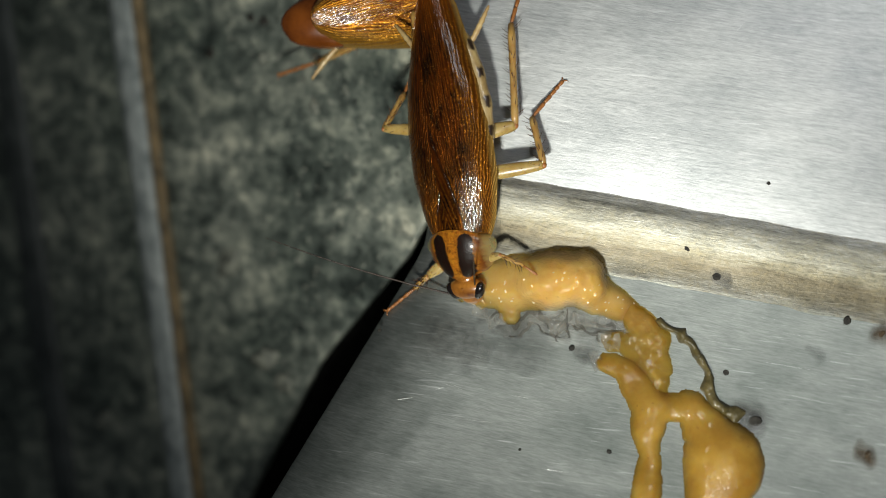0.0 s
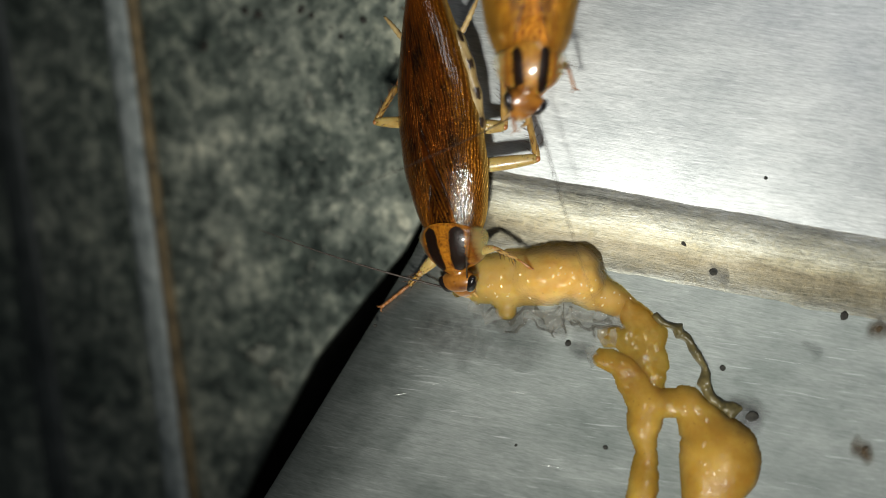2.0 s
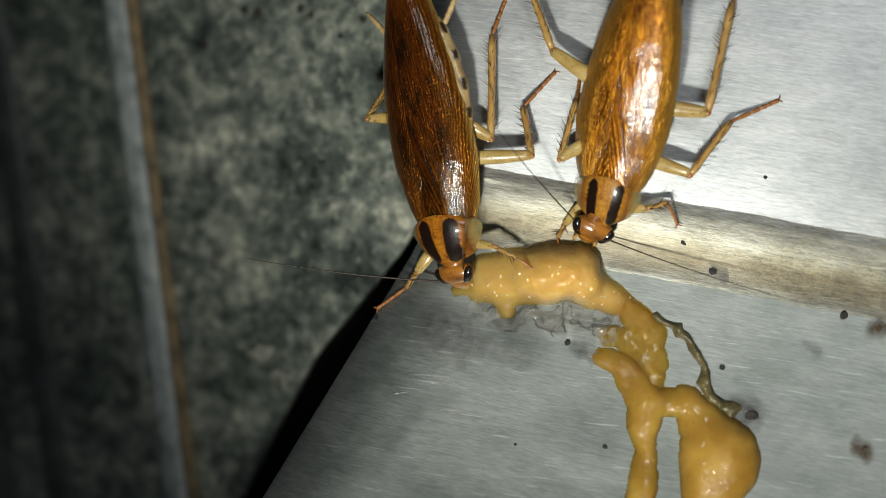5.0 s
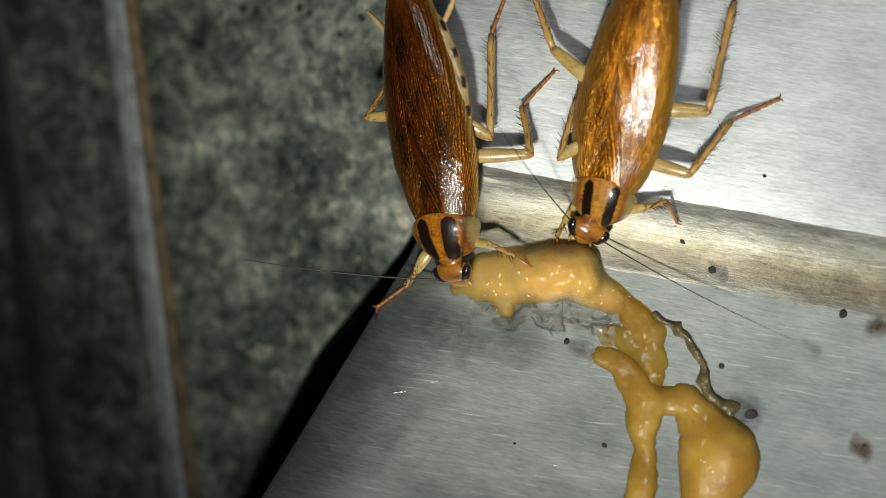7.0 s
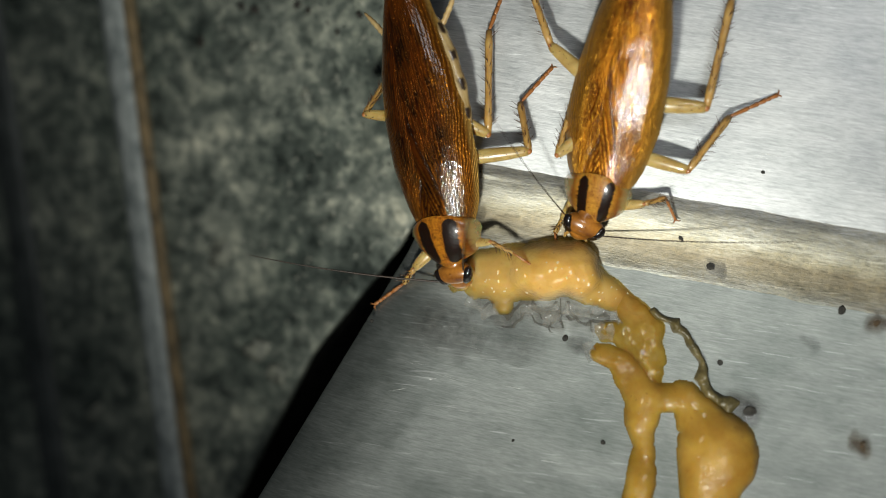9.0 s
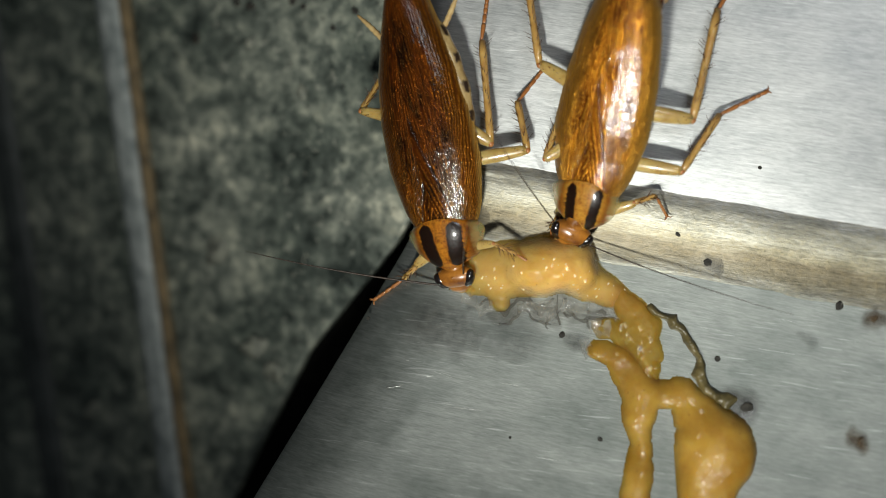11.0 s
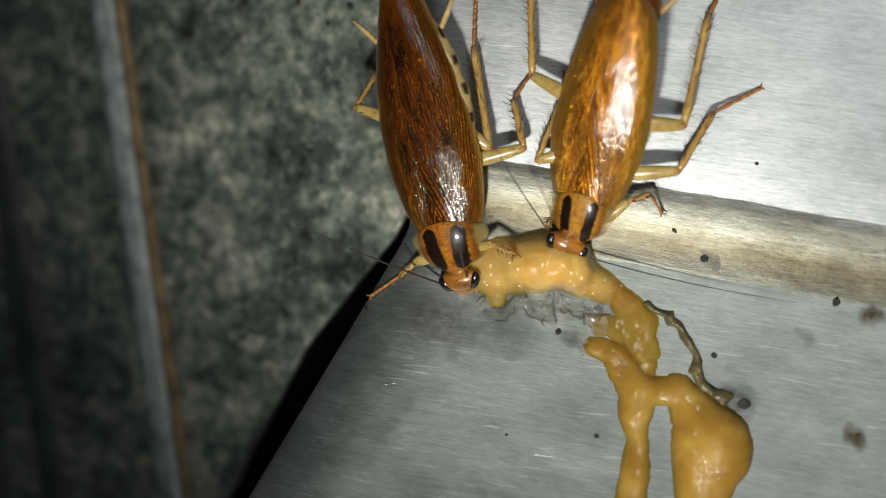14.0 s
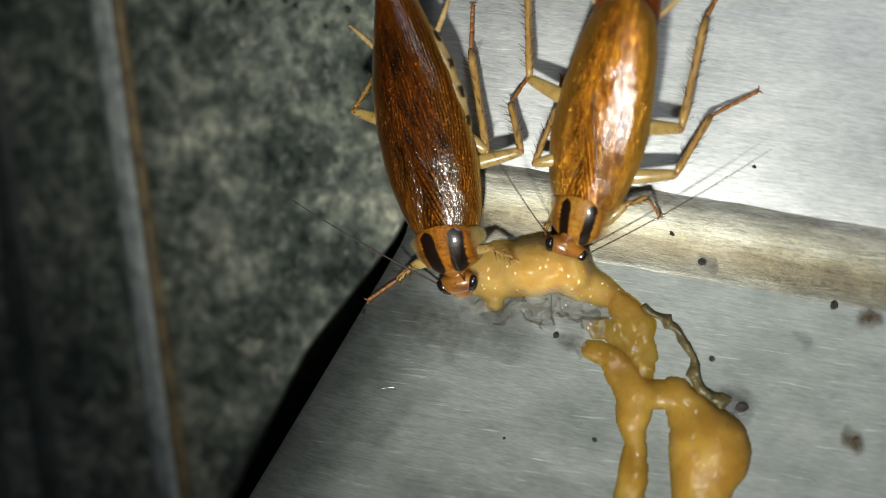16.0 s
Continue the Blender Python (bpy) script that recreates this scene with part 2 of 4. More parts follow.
def wing_material(name, dark, mid, gold, tail, flank, rough, glow, coat, sheen, bend):
    """A veined wing cover; uv: share of the width from the outer edge, share of the length from the base."""
    m, t, b = material(name)
    sep = t.nodes.new("ShaderNodeSeparateXYZ")
    t.links.new(mapped(t, (1, 1, 1), 0, "UV"), sep.inputs[0])
    k, s = sep.outputs[0], sep.outputs[1]
    wob = tex(t, mapped(t, (5, 6, 1), 0, "UV"), 1.0, 3, 0.55)
    broad = tex(t, mapped(t, (2.6, 5.5, 1), 0, "UV"), 1.0, 4, 0.6, 0.5)
    fan = math_node(t, "DIVIDE", math_node(t, "MULTIPLY_ADD", wob, 0.16, math_node(t, "SUBTRACT", k, 0.58)), math_node(t, "ADD", s, 0.45))
    past = math_node(t, "SUBTRACT", k, math_node(t, "MULTIPLY_ADD", s, 1.1, 0.55))
    inside = math_node(t, "MULTIPLY", past, 30.0, clamp=True)
    groove = math_node(t, "SUBTRACT", 1.0, math_node(t, "MULTIPLY", math_node(t, "ABSOLUTE", past), 55.0), clamp=True)
    wave = mix(t, inside, math_node(t, "MULTIPLY", fan, 125.0), math_node(t, "MULTIPLY_ADD", wob, 4.0, math_node(t, "MULTIPLY", past, 75.0)))
    vein = math_node(t, "MULTIPLY_ADD", math_node(t, "MULTIPLY", math_node(t, "SINE", wave), math_node(t, "MULTIPLY_ADD", inside, -0.6, 1.0)), 0.5, 0.5)
    join = t.nodes.new("ShaderNodeCombineXYZ")
    t.links.new(math_node(t, "MULTIPLY", wave, 0.16), join.inputs[0])
    t.links.new(math_node(t, "MULTIPLY", s, 14.0), join.inputs[1])
    streak = tex(t, join.outputs[0], 1.0, 3, 0.6)
    net = t.nodes.new("ShaderNodeCombineXYZ")
    t.links.new(math_node(t, "MULTIPLY", wave, 0.17), net.inputs[0])
    t.links.new(math_node(t, "MULTIPLY", s, 85.0), net.inputs[1])
    cell = tex(t, net.outputs[0], 1.0, 2, 0.55)
    tone = math_node(t, "MULTIPLY_ADD", streak, 0.5, math_node(t, "MULTIPLY", broad, 0.5))
    colour = ramp(t, tone, ((0.42, dark), (0.60, mid)))
    side = math_node(t, "MULTIPLY", math_node(t, "SUBTRACT", 0.42, k), 2.6, clamp=True)
    root = math_node(t, "MULTIPLY", math_node(t, "SUBTRACT", 0.30, s), 3.4, clamp=True)
    zone = math_node(t, "ADD", math_node(t, "MULTIPLY", side, 0.55), math_node(t, "MULTIPLY_ADD", root, 0.45, glow), clamp=True)
    lines = math_node(t, "MULTIPLY", math_node(t, "POWER", vein, 2.2), math_node(t, "MULTIPLY", math_node(t, "SUBTRACT", math_node(t, "MULTIPLY_ADD", cell, 0.5, math_node(t, "MULTIPLY", tone, 0.6)), 0.42), 5.0, clamp=True))
    colour = mix(t, math_node(t, "MULTIPLY", side, 0.55), colour, flank)
    colour = mix(t, math_node(t, "MULTIPLY", lines, zone, clamp=True), colour, gold)
    colour = mix(t, math_node(t, "MULTIPLY", math_node(t, "SUBTRACT", 1.0, vein), 0.22), colour, dark)
    tip = math_node(t, "MULTIPLY", math_node(t, "SUBTRACT", s, 0.74), 7.0, clamp=True)
    colour = mix(t, math_node(t, "MULTIPLY", tip, math_node(t, "MULTIPLY_ADD", streak, 0.9, 0.05), clamp=True), colour, tail)
    colour = mix(t, math_node(t, "MULTIPLY", groove, 0.7), colour, dark)
    edge = math_node(t, "SUBTRACT", 1.0, math_node(t, "MULTIPLY", k, 12.0), clamp=True)
    t.links.new(mix(t, math_node(t, "MULTIPLY", edge, 0.8), colour, (0.46, 0.29, 0.075)), b.inputs["Base Color"])
    b.inputs["Roughness"].default_value, b.inputs["Coat Weight"].default_value = rough, 1.0
    b.inputs["Coat Roughness"].default_value, b.inputs["Coat IOR"].default_value = coat, bend
    b.inputs["Specular IOR Level"].default_value = 0.15
    b.inputs["Specular Tint"].default_value = (1.0, 0.62, 0.22, 1)
    t.links.new(math_node(t, "MULTIPLY_ADD", lines, 0.45, sheen), b.inputs["Metallic"])
    relief = math_node(t, "SUBTRACT", math_node(t, "MULTIPLY_ADD", vein, 0.45, math_node(t, "MULTIPLY_ADD", cell, 1.3, math_node(t, "MULTIPLY", streak, 0.12))), math_node(t, "MULTIPLY", groove, 0.25))
    bump(t, b, relief, 1.0, 0.00004)
    gloss = node(t, "ShaderNodeBump", Strength=0.5, Distance=0.00002)
    t.links.new(relief, gloss.inputs["Height"])
    t.links.new(gloss.outputs[0], b.inputs["Coat Normal"])
    return m


WING_DARK = wing_material("dark_wing", (0.006, 0.0009, 0.0001), (0.085, 0.0155, 0.0006), (0.44, 0.165, 0.008), (0.20, 0.05, 0.002), (0.16, 0.055, 0.006), 0.33, 0.14, 0.12, 0.4, 1.45)
WING_GOLD = wing_material("golden_wing", (0.07, 0.010, 0.0005), (0.36, 0.10, 0.004), (0.80, 0.41, 0.035), (0.20, 0.033, 0.001), (0.46, 0.27, 0.045), 0.36, 0.7, 0.16, 0.5, 1.55)


def shield_material(name, centre, width, low, high):
    """A tan shield with two black stripes that close in towards the head, and a clear rim."""
    m, t, b = material(name)
    sep = t.nodes.new("ShaderNodeSeparateXYZ")
    t.links.new(mapped(t, (1, 1, 1), 0, "UV"), sep.inputs[0])
    u, v = sep.outputs[0], sep.outputs[1]
    n = tex(t, mapped(t, (7, 7, 1), 0, "UV"), 1.0, 5, 0.65)
    fine = tex(t, mapped(t, (28, 22, 1), 0, "UV"), 1.0, 3, 0.6)
    off = math_node(t, "ABSOLUTE", math_node(t, "SUBTRACT", u, 0.5))
    ragged = math_node(t, "MULTIPLY_ADD", math_node(t, "SUBTRACT", n, 0.5), 0.07, math_node(t, "MULTIPLY_ADD", math_node(t, "SUBTRACT", fine, 0.5), 0.03, off))
    leaning = math_node(t, "MULTIPLY_ADD", math_node(t, "SUBTRACT", v, 0.4), 0.06, ragged)
    near = math_node(t, "ABSOLUTE", math_node(t, "SUBTRACT", leaning, centre))
    round_end = math_node(t, "POWER", math_node(t, "ABSOLUTE", math_node(t, "MULTIPLY", math_node(t, "SUBTRACT", v, 0.5), 2.2)), 10.0)
    wide = math_node(t, "MULTIPLY", math_node(t, "SUBTRACT", 1.0, round_end), width)
    stripe = math_node(t, "MULTIPLY", math_node(t, "SUBTRACT", wide, near), 50.0, clamp=True)
    tan = ramp(t, math_node(t, "MULTIPLY_ADD", fine, 0.35, math_node(t, "MULTIPLY", n, 0.65)), ((0.36, low), (0.64, high)))
    flank = math_node(t, "MULTIPLY", math_node(t, "SUBTRACT", leaning, centre + width), 14.0, clamp=True)
    tan = mix(t, math_node(t, "MULTIPLY", flank, 0.85), tan, low)
    margin = math_node(t, "MULTIPLY", math_node(t, "SUBTRACT", ragged, 0.33), 9.0, clamp=True)
    tan = mix(t, margin, tan, (0.46, 0.35, 0.13))
    t.links.new(math_node(t, "SUBTRACT", 1.0, math_node(t, "MULTIPLY", margin, 0.6)), b.inputs["Alpha"])
    t.links.new(mix(t, stripe, tan, (0.010, 0.004, 0.002)), b.inputs["Base Color"])
    b.inputs["Roughness"].default_value, b.inputs["Coat Weight"].default_value = 0.35, 0.55
    b.inputs["Specular IOR Level"].default_value = 0.2
    b.inputs["Coat Roughness"].default_value = 0.12
    b.inputs["Subsurface Weight"].default_value, b.inputs["Subsurface Scale"].default_value = 0.25, 0.0003
    bump(t, b, math_node(t, "MULTIPLY_ADD", fine, 0.5, n), 0.3, 0.00006)
    return m


SHIELD_DARK = shield_material("broad_striped_shield", 0.17, 0.105, (0.085, 0.022, 0.002), (0.44, 0.165, 0.011))
SHIELD_GOLD = shield_material("narrow_striped_shield", 0.175, 0.082, (0.17, 0.055, 0.006), (0.48, 0.235, 0.03))


def abdomen_material():
    m, t, b = material("banded_abdomen")
    sep = t.nodes.new("ShaderNodeSeparateXYZ")
    t.links.new(mapped(t, (1, 1, 1), 0, "UV"), sep.inputs[0])
    u, v = sep.outputs[0], sep.outputs[1]
    n = tex(t, mapped(t, (14, 14, 1), 0, "UV"), 1.0, 3, 0.6)
    band = math_node(t, "MULTIPLY_ADD", math_node(t, "SINE", math_node(t, "MULTIPLY", v, 56.0)), 0.5, math_node(t, "MULTIPLY", n, 1.1))
    dot = math_node(t, "MULTIPLY", math_node(t, "SUBTRACT", band, 0.62), 4.0, clamp=True)
    off = math_node(t, "ABSOLUTE", math_node(t, "SUBTRACT", math_node(t, "ABSOLUTE", math_node(t, "SUBTRACT", u, 0.25)), 0.205))
    ring = math_node(t, "MULTIPLY", math_node(t, "SUBTRACT", 0.05, math_node(t, "MULTIPLY_ADD", math_node(t, "SUBTRACT", n, 0.5), 0.09, off)), 35.0, clamp=True)
    base = ramp(t, n, ((0.3, (0.20, 0.125, 0.045)), (0.7, (0.44, 0.32, 0.14))))
    t.links.new(mix(t, math_node(t, "MULTIPLY", ring, dot), base, (0.02, 0.010, 0.005)), b.inputs["Base Color"])
    b.inputs["Roughness"].default_value, b.inputs["Coat Weight"].default_value = 0.35, 0.4
    return m


ABDOMEN = abdomen_material()


# ---- building helpers: all sizes below in millimetres ----
def mesh_of(name, verts, faces, mat, smooth=True, uvs=None):
    me = bpy.data.meshes.new(name)
    me.from_pydata([(x * MM, y * MM, z * MM) for x, y, z in verts], [], faces)
    if uvs:
        layer = me.uv_layers.new(name="uv")
        for loop in me.loops:
            layer.data[loop.index].uv = uvs[loop.vertex_index]
    me.materials.append(mat)
    if smooth:
        me.polygons.foreach_set("use_smooth", [True] * len(me.polygons))
    me.update()
    return me


def part(name, data, parent=None, label="", m=None):
    ob = new(name, data)
    ob.parent = parent
    if m is not None:
        ob.matrix_basis = m
    return tagged(ob, label)


def place(x, y, z, rx=0, ry=0, rz=0):
    return pose(x * MM, y * MM, z * MM, rx, ry, rz)


def grid_faces(nu, nv, closed=False):
    out = []
    for j in range(nv - 1):
        for i in range(nu if closed else nu - 1):
            k = (i + 1) % nu
            out.append((j * nu + i, j * nu + k, (j + 1) * nu + k, (j + 1) * nu + i))
    return out


def curve_value(points, x):
    return float(np.interp(x, [p[0] for p in points], [p[1] for p in points]))


def fbm(x, y, z=0.0, octaves=3):
    return noise.fractal((x, y, z), 1.0, 2.0, octaves)


def tube(points, radii, sides=10):
    """A closed tube through points; returns verts and faces."""
    verts, faces = [], []
    pts = [Vector(p) for p in points]
    for i, p in enumerate(pts):
        d = (pts[min(i + 1, len(pts) - 1)] - pts[max(i - 1, 0)]).normalized()
        q = d.to_track_quat("Z", "Y")
        for k in range(sides):
            a = 2 * math.pi * k / sides
            verts.append(tuple(p + q @ Vector((math.cos(a), math.sin(a), 0)) * radii[i]))
    faces = grid_faces(sides, len(pts), True)
    faces.append(tuple(range(sides))[::-1])
    faces.append(tuple((len(pts) - 1) * sides + k for k in range(sides)))
    return verts, faces


def joined(*pieces):
    verts, faces = [], []
    for v, f in pieces:
        n = len(verts)
        verts += list(v)
        faces += [tuple(i + n for i in face) for face in f]
    return verts, faces


def ellipsoid(c, r, nu=18, nv=12, wobble=0.0, seed=0.0):
    verts = []
    for j in range(nv):
        b = math.pi * (j + 0.02) / (nv - 0.96)
        for i in range(nu):
            a = 2 * math.pi * i / nu
            d = Vector((math.sin(b) * math.cos(a), math.sin(b) * math.sin(a), math.cos(b)))
            k = 1 + wobble * fbm(d.x * 2 + seed, d.y * 2, d.z * 2)
            verts.append((c[0] + r[0] * d.x * k, c[1] + r[1] * d.y * k, c[2] + r[2] * d.z * k))
    faces = grid_faces(nu, nv, True)
    faces.append(tuple(range(nu)))
    faces.append(tuple((nv - 1) * nu + i for i in range(nu))[::-1])
    return verts, faces


# ---- the steel cover: an upper sheet, a lower sheet and the welded seam between them ----
def across(x, y):
    return y + 0.189 * x - 2.35


def upper_height(x, y):
    return 0.18 * x + 0.05 * across(x, y)


def lower_height(x, y):
    s = across(x, y)
    return 0.18 * x - 0.3 - 0.1 * s + 0.014 * s * s


def left_edge(y):
    return -0.95 + 0.545 * min(0.0, y + 0.24) + 0.22 * min(2.0, max(0.0, y + 0.24))


def weld_height(x, y):
    """The ground-down weld: a short side up to the upper sheet, a long one down to the lower sheet."""
    s = across(x, y)
    if s > 0.9:
        return upper_height(x, y) + 0.07 * (1 + math.cos(math.pi * min(1.0, (s - 0.9) / 0.75)))
    return lower_height(x, y) + 0.282 * (1 + math.cos(math.pi * min(1.0, (0.9 - s) / 3.1)))


def steel_height(x, y):
    s = across(x, y)
    return weld_height(x, y) if -2.2 < s < 1.65 else upper_height(x, y) if s > 0 else lower_height(x, y)


def sheet(height, ys, radius, fall, skirt):
    """A sheet of steel whose side towards the stone is rolled over and runs down as a flange."""
    offsets = [radius * (1 - math.cos(a * math.pi / 20)) for a in range(11)]
    offsets += [radius + d for d in (0.3, 0.7, 1.2, 2, 3, 4.5, 6, 8, 10, 12.5, 15, 18, 21, 25, 30, 36, 43, 50)]
    verts, n = [], len(offsets) + 1
    for j, (y_at, shift) in enumerate(ys):
        xe = left_edge(y_at)
        for i in range(n):
            d = 0 if i == 0 else offsets[i - 1]
            x, y = xe + d, y_at + shift * (xe + d)
            drop = fall * (1 - math.sqrt(max(0, 1 - max(0, 1 - d / radius) ** 2)))
            z = height(x, y) - (skirt if i == 0 else drop)
            verts.append((x, y, z + (0.03 * fbm(x * 0.25, y * 0.25) if i > 11 else 0)))
    return verts, grid_faces(n, len(ys))


def solid(ob, thick):
    mod = ob.modifiers.new("thickness", "SOLIDIFY")
    mod.thickness, mod.offset = thick * MM, -1
    return ob


steel_cover = tagged(new("steel_cover"), "brushed stainless steel cover with a welded seam and rolled edge", "cover", kind="structure")
rows_up = [(2.3 + k * 0.9, -0.189 * min(1, max(0, 1 - k / 50))) for k in range(50)]
v, f = sheet(upper_height, rows_up, 1.0, 1.0, 14)
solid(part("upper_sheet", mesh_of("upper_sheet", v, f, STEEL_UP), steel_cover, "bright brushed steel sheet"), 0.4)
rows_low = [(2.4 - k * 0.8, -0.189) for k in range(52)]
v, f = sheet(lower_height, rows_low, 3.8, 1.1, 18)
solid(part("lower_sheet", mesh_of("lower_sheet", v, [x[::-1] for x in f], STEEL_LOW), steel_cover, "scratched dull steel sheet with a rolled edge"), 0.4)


def weld_seam():
    verts, n = [], 41
    xs = [0.2 + 0.4 * k for k in range(115)]
    for x in xs:
        grow = 1.0 - 0.6 * math.exp(-((x - 0.2) / 1.6) ** 2)
        for i in range(n):
            s = 1.68 - 3.9 * i / (n - 1) + 0.05 * fbm(x * 0.4, i * 0.02)
            y = s - 0.189 * x + 2.35
            flat = upper_height(x, y) if s > 0.9 else lower_height(x, y)
            rise = (weld_height(x, y) - flat) * grow + 0.02 * fbm(x * 0.5, s * 1.4, 3) * min(1.0, 8 * i / n, 8 * (n - 1 - i) / n)
            verts.append((x, y, flat + rise + 0.03 * fbm(x * 0.25, y * 0.25) + 0.016 - 0.034 * max(0.0, abs(2 * i / (n - 1) - 1) - 0.86) / 0.14))
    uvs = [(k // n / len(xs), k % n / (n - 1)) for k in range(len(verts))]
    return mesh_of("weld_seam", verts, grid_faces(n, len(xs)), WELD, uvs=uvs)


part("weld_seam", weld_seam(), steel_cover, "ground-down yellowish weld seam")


SCORE = plain("bare_scratch", (0.62, 0.63, 0.62), (0.8, 0.8, 0.78), 3000, 0.3, 0.9)


def scratch(at, length, turn, wide):
    """A shallow burr of bare metal along a scratch."""
    d = Vector((math.cos(radians(turn)), math.sin(radians(turn)), 0))
    pts = [Vector((at[0], at[1], 0)) + d * length * k / 6 for k in range(7)]
    v, f = tube([(p.x, p.y, steel_height(p.x, p.y) + 0.004) for p in pts], [wide * r for r in (0.05, 0.4, 0.7, 0.4, 0.6, 0.3, 0.05)], 5)
    part("scratch", mesh_of("scratch", v, f, SCORE), steel_cover, "fine bright scratch")


for at, length, turn, wide in (((-2.16, -6.87, 1.57), 0.85, 8, 0.018), ((-0.36, -6.40, 1.61), 0.5, 14, 0.012), ((0.92, -7.66, 2.20), 1.3, -6, 0.012), ((-0.61, -9.07, 2.61), 0.9, 20, 0.010), ((3.09, -6.60, 2.07), 1.6, -9, 0.010), ((4.38, -9.69, 3.37), 1.2, -7, 0.012),
                               ((14.06, -4.99, 3.01), 2.2, -9, 0.013), ((15.29, -6.43, 3.53), 1.8, -12, 0.012), ((13.80, -3.01, 2.56), 1.5, -8, 0.012), ((14.73, -10.18, 4.66), 1.7, -10, 0.012), ((14.91, 8.03, 3.11), 1.6, -8, 0.012), ((12.98, 9.58, 2.82), 1.1, 50, 0.012), ((16.14, 4.52, 3.17), 1.9, -9, 0.012), ((14.25, 3.80, 2.77), 1.4, -12, 0.012)):
    scratch(at, length, turn, wide)
scuffs = random.Random(5)
for n in range(46):
    at = (scuffs.gauss(0.6, 1.7), scuffs.gauss(-4.6, 0.9)) if n < 26 else (scuffs.uniform(11, 20), scuffs.uniform(-9, 9))
    scratch(at, scuffs.uniform(0.35, 1.3), scuffs.gauss(-13, 5), scuffs.uniform(0.003, 0.007))


# ---- the stone beside it, with grey trim strips ----
def stone_height(x, y):
    return -4.5 + 0.6 * (x + 1.3) + 0.12 * (y - 0.3)


def gap_width(y):
    return min(2.5, max(0.2, 0.95 - 0.3 * (y + 0.9)))


def stone_slab():
    across_steps = [-45 + 44 * (k / 130) ** 0.8 for k in range(131)] + [-0.8, -0.6, -0.4, -0.2, 0.0, 0.12, 0.25, 0.4, 0.6, 1.2, 2.5, 5, 8, 12]
    verts, nx, ny = [], len(across_steps), 160
    for j in range(ny):
        y = -48 + 96 * j / (ny - 1)
        brink = left_edge(y) - gap_width(y)
        for d in across_steps:
            x = brink + d
            cap = (upper_height(x, y) if across(x, y) > 0 else lower_height(x, y)) - 1.3
            z = stone_height(x, y) + 0.10 * fbm(x * 0.6, y * 0.6)
            z -= 7 * min(1, max(0, d / 0.5))
            verts.append((x, y, min(z, cap) if x > left_edge(y) - 0.4 else z))
    return mesh_of("stone_slab", verts, grid_faces(nx, ny), STONE)


stone = solid(tagged(new("stone_slab", stone_slab()), "dark mottled green-grey stone slab beside the steel", "stone slab", kind="structure"), 3)


def gap_shade():
    """A dull black strip, added as the shade down in the gap between stone and steel."""
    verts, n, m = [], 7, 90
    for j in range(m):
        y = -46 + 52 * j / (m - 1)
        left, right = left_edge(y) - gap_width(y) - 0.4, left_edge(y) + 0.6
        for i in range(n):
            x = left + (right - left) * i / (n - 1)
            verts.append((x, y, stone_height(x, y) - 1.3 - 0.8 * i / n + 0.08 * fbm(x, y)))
    return mesh_of("gap_shade", verts, grid_faces(n, m), SHADE_BLACK)


SHADE_BLACK = plain("black_shade", (0.002, 0.002, 0.002), (0.006, 0.006, 0.005), 1500, 0.95)
SHADE_BLACK.node_tree.nodes["Principled BSDF"].inputs["Specular IOR Level"].default_value = 0.05
tagged(new("gap_shade", gap_shade()), "dull black strip for the shade in the gap beside steel", "seal", kind="structure")


def strip(a, b, half, rise, reach=1.6):
    """A rounded strip that lies on the stone along the line from a to b, carried on past both ends."""
    a, b = Vector(a), Vector(b)
    p, q = a + (a - b) * reach, b + (b - a) * reach
    side = (b - a).cross(Vector((0, 0, 1))).normalized()
    verts, n, m = [], 9, 60
    for j in range(m):
        c = p.lerp(q, j / (m - 1))
        for i in range(n):
            k = -1 + 2 * i / (n - 1)
            x, y = c.x + side.x * half * k, c.y + side.y * half * k
            wob = 0.06 * fbm(c.x * 0.8, c.y * 0.8, i)
            verts.append((x + wob, y, stone_height(x, y) - 0.15 + (rise + wob) * (1 - abs(k) ** 4)))
    return verts, grid_faces(n, m)


v, f = strip((-18.49, 14.36, -13.13), (-15.24, -14.67, -14.66), 0.95, 0.9)
trim_strip = tagged(new("trim_strip", mesh_of("trim_strip", v, f, TRIM)), "dull grey trim strip bedded on the stone", "trim", kind="structure")
v, f = strip((-17.46, 14.23, -12.52), (-14.25, -14.55, -14.05), 0.45, 0.75)
part("sealant", mesh_of("sealant", v, f, SEALANT), trim_strip, "brown aged sealant bead")
v, f = strip((-27.65, 15.46, -18.49), (-23.78, -15.75, -19.91), 1.1, 0.7)
tagged(new("trim_strip", mesh_of("trim_strip", v, f, DARK_TRIM)), "dark grey trim strip bedded on dark stone", "trim", kind="structure")


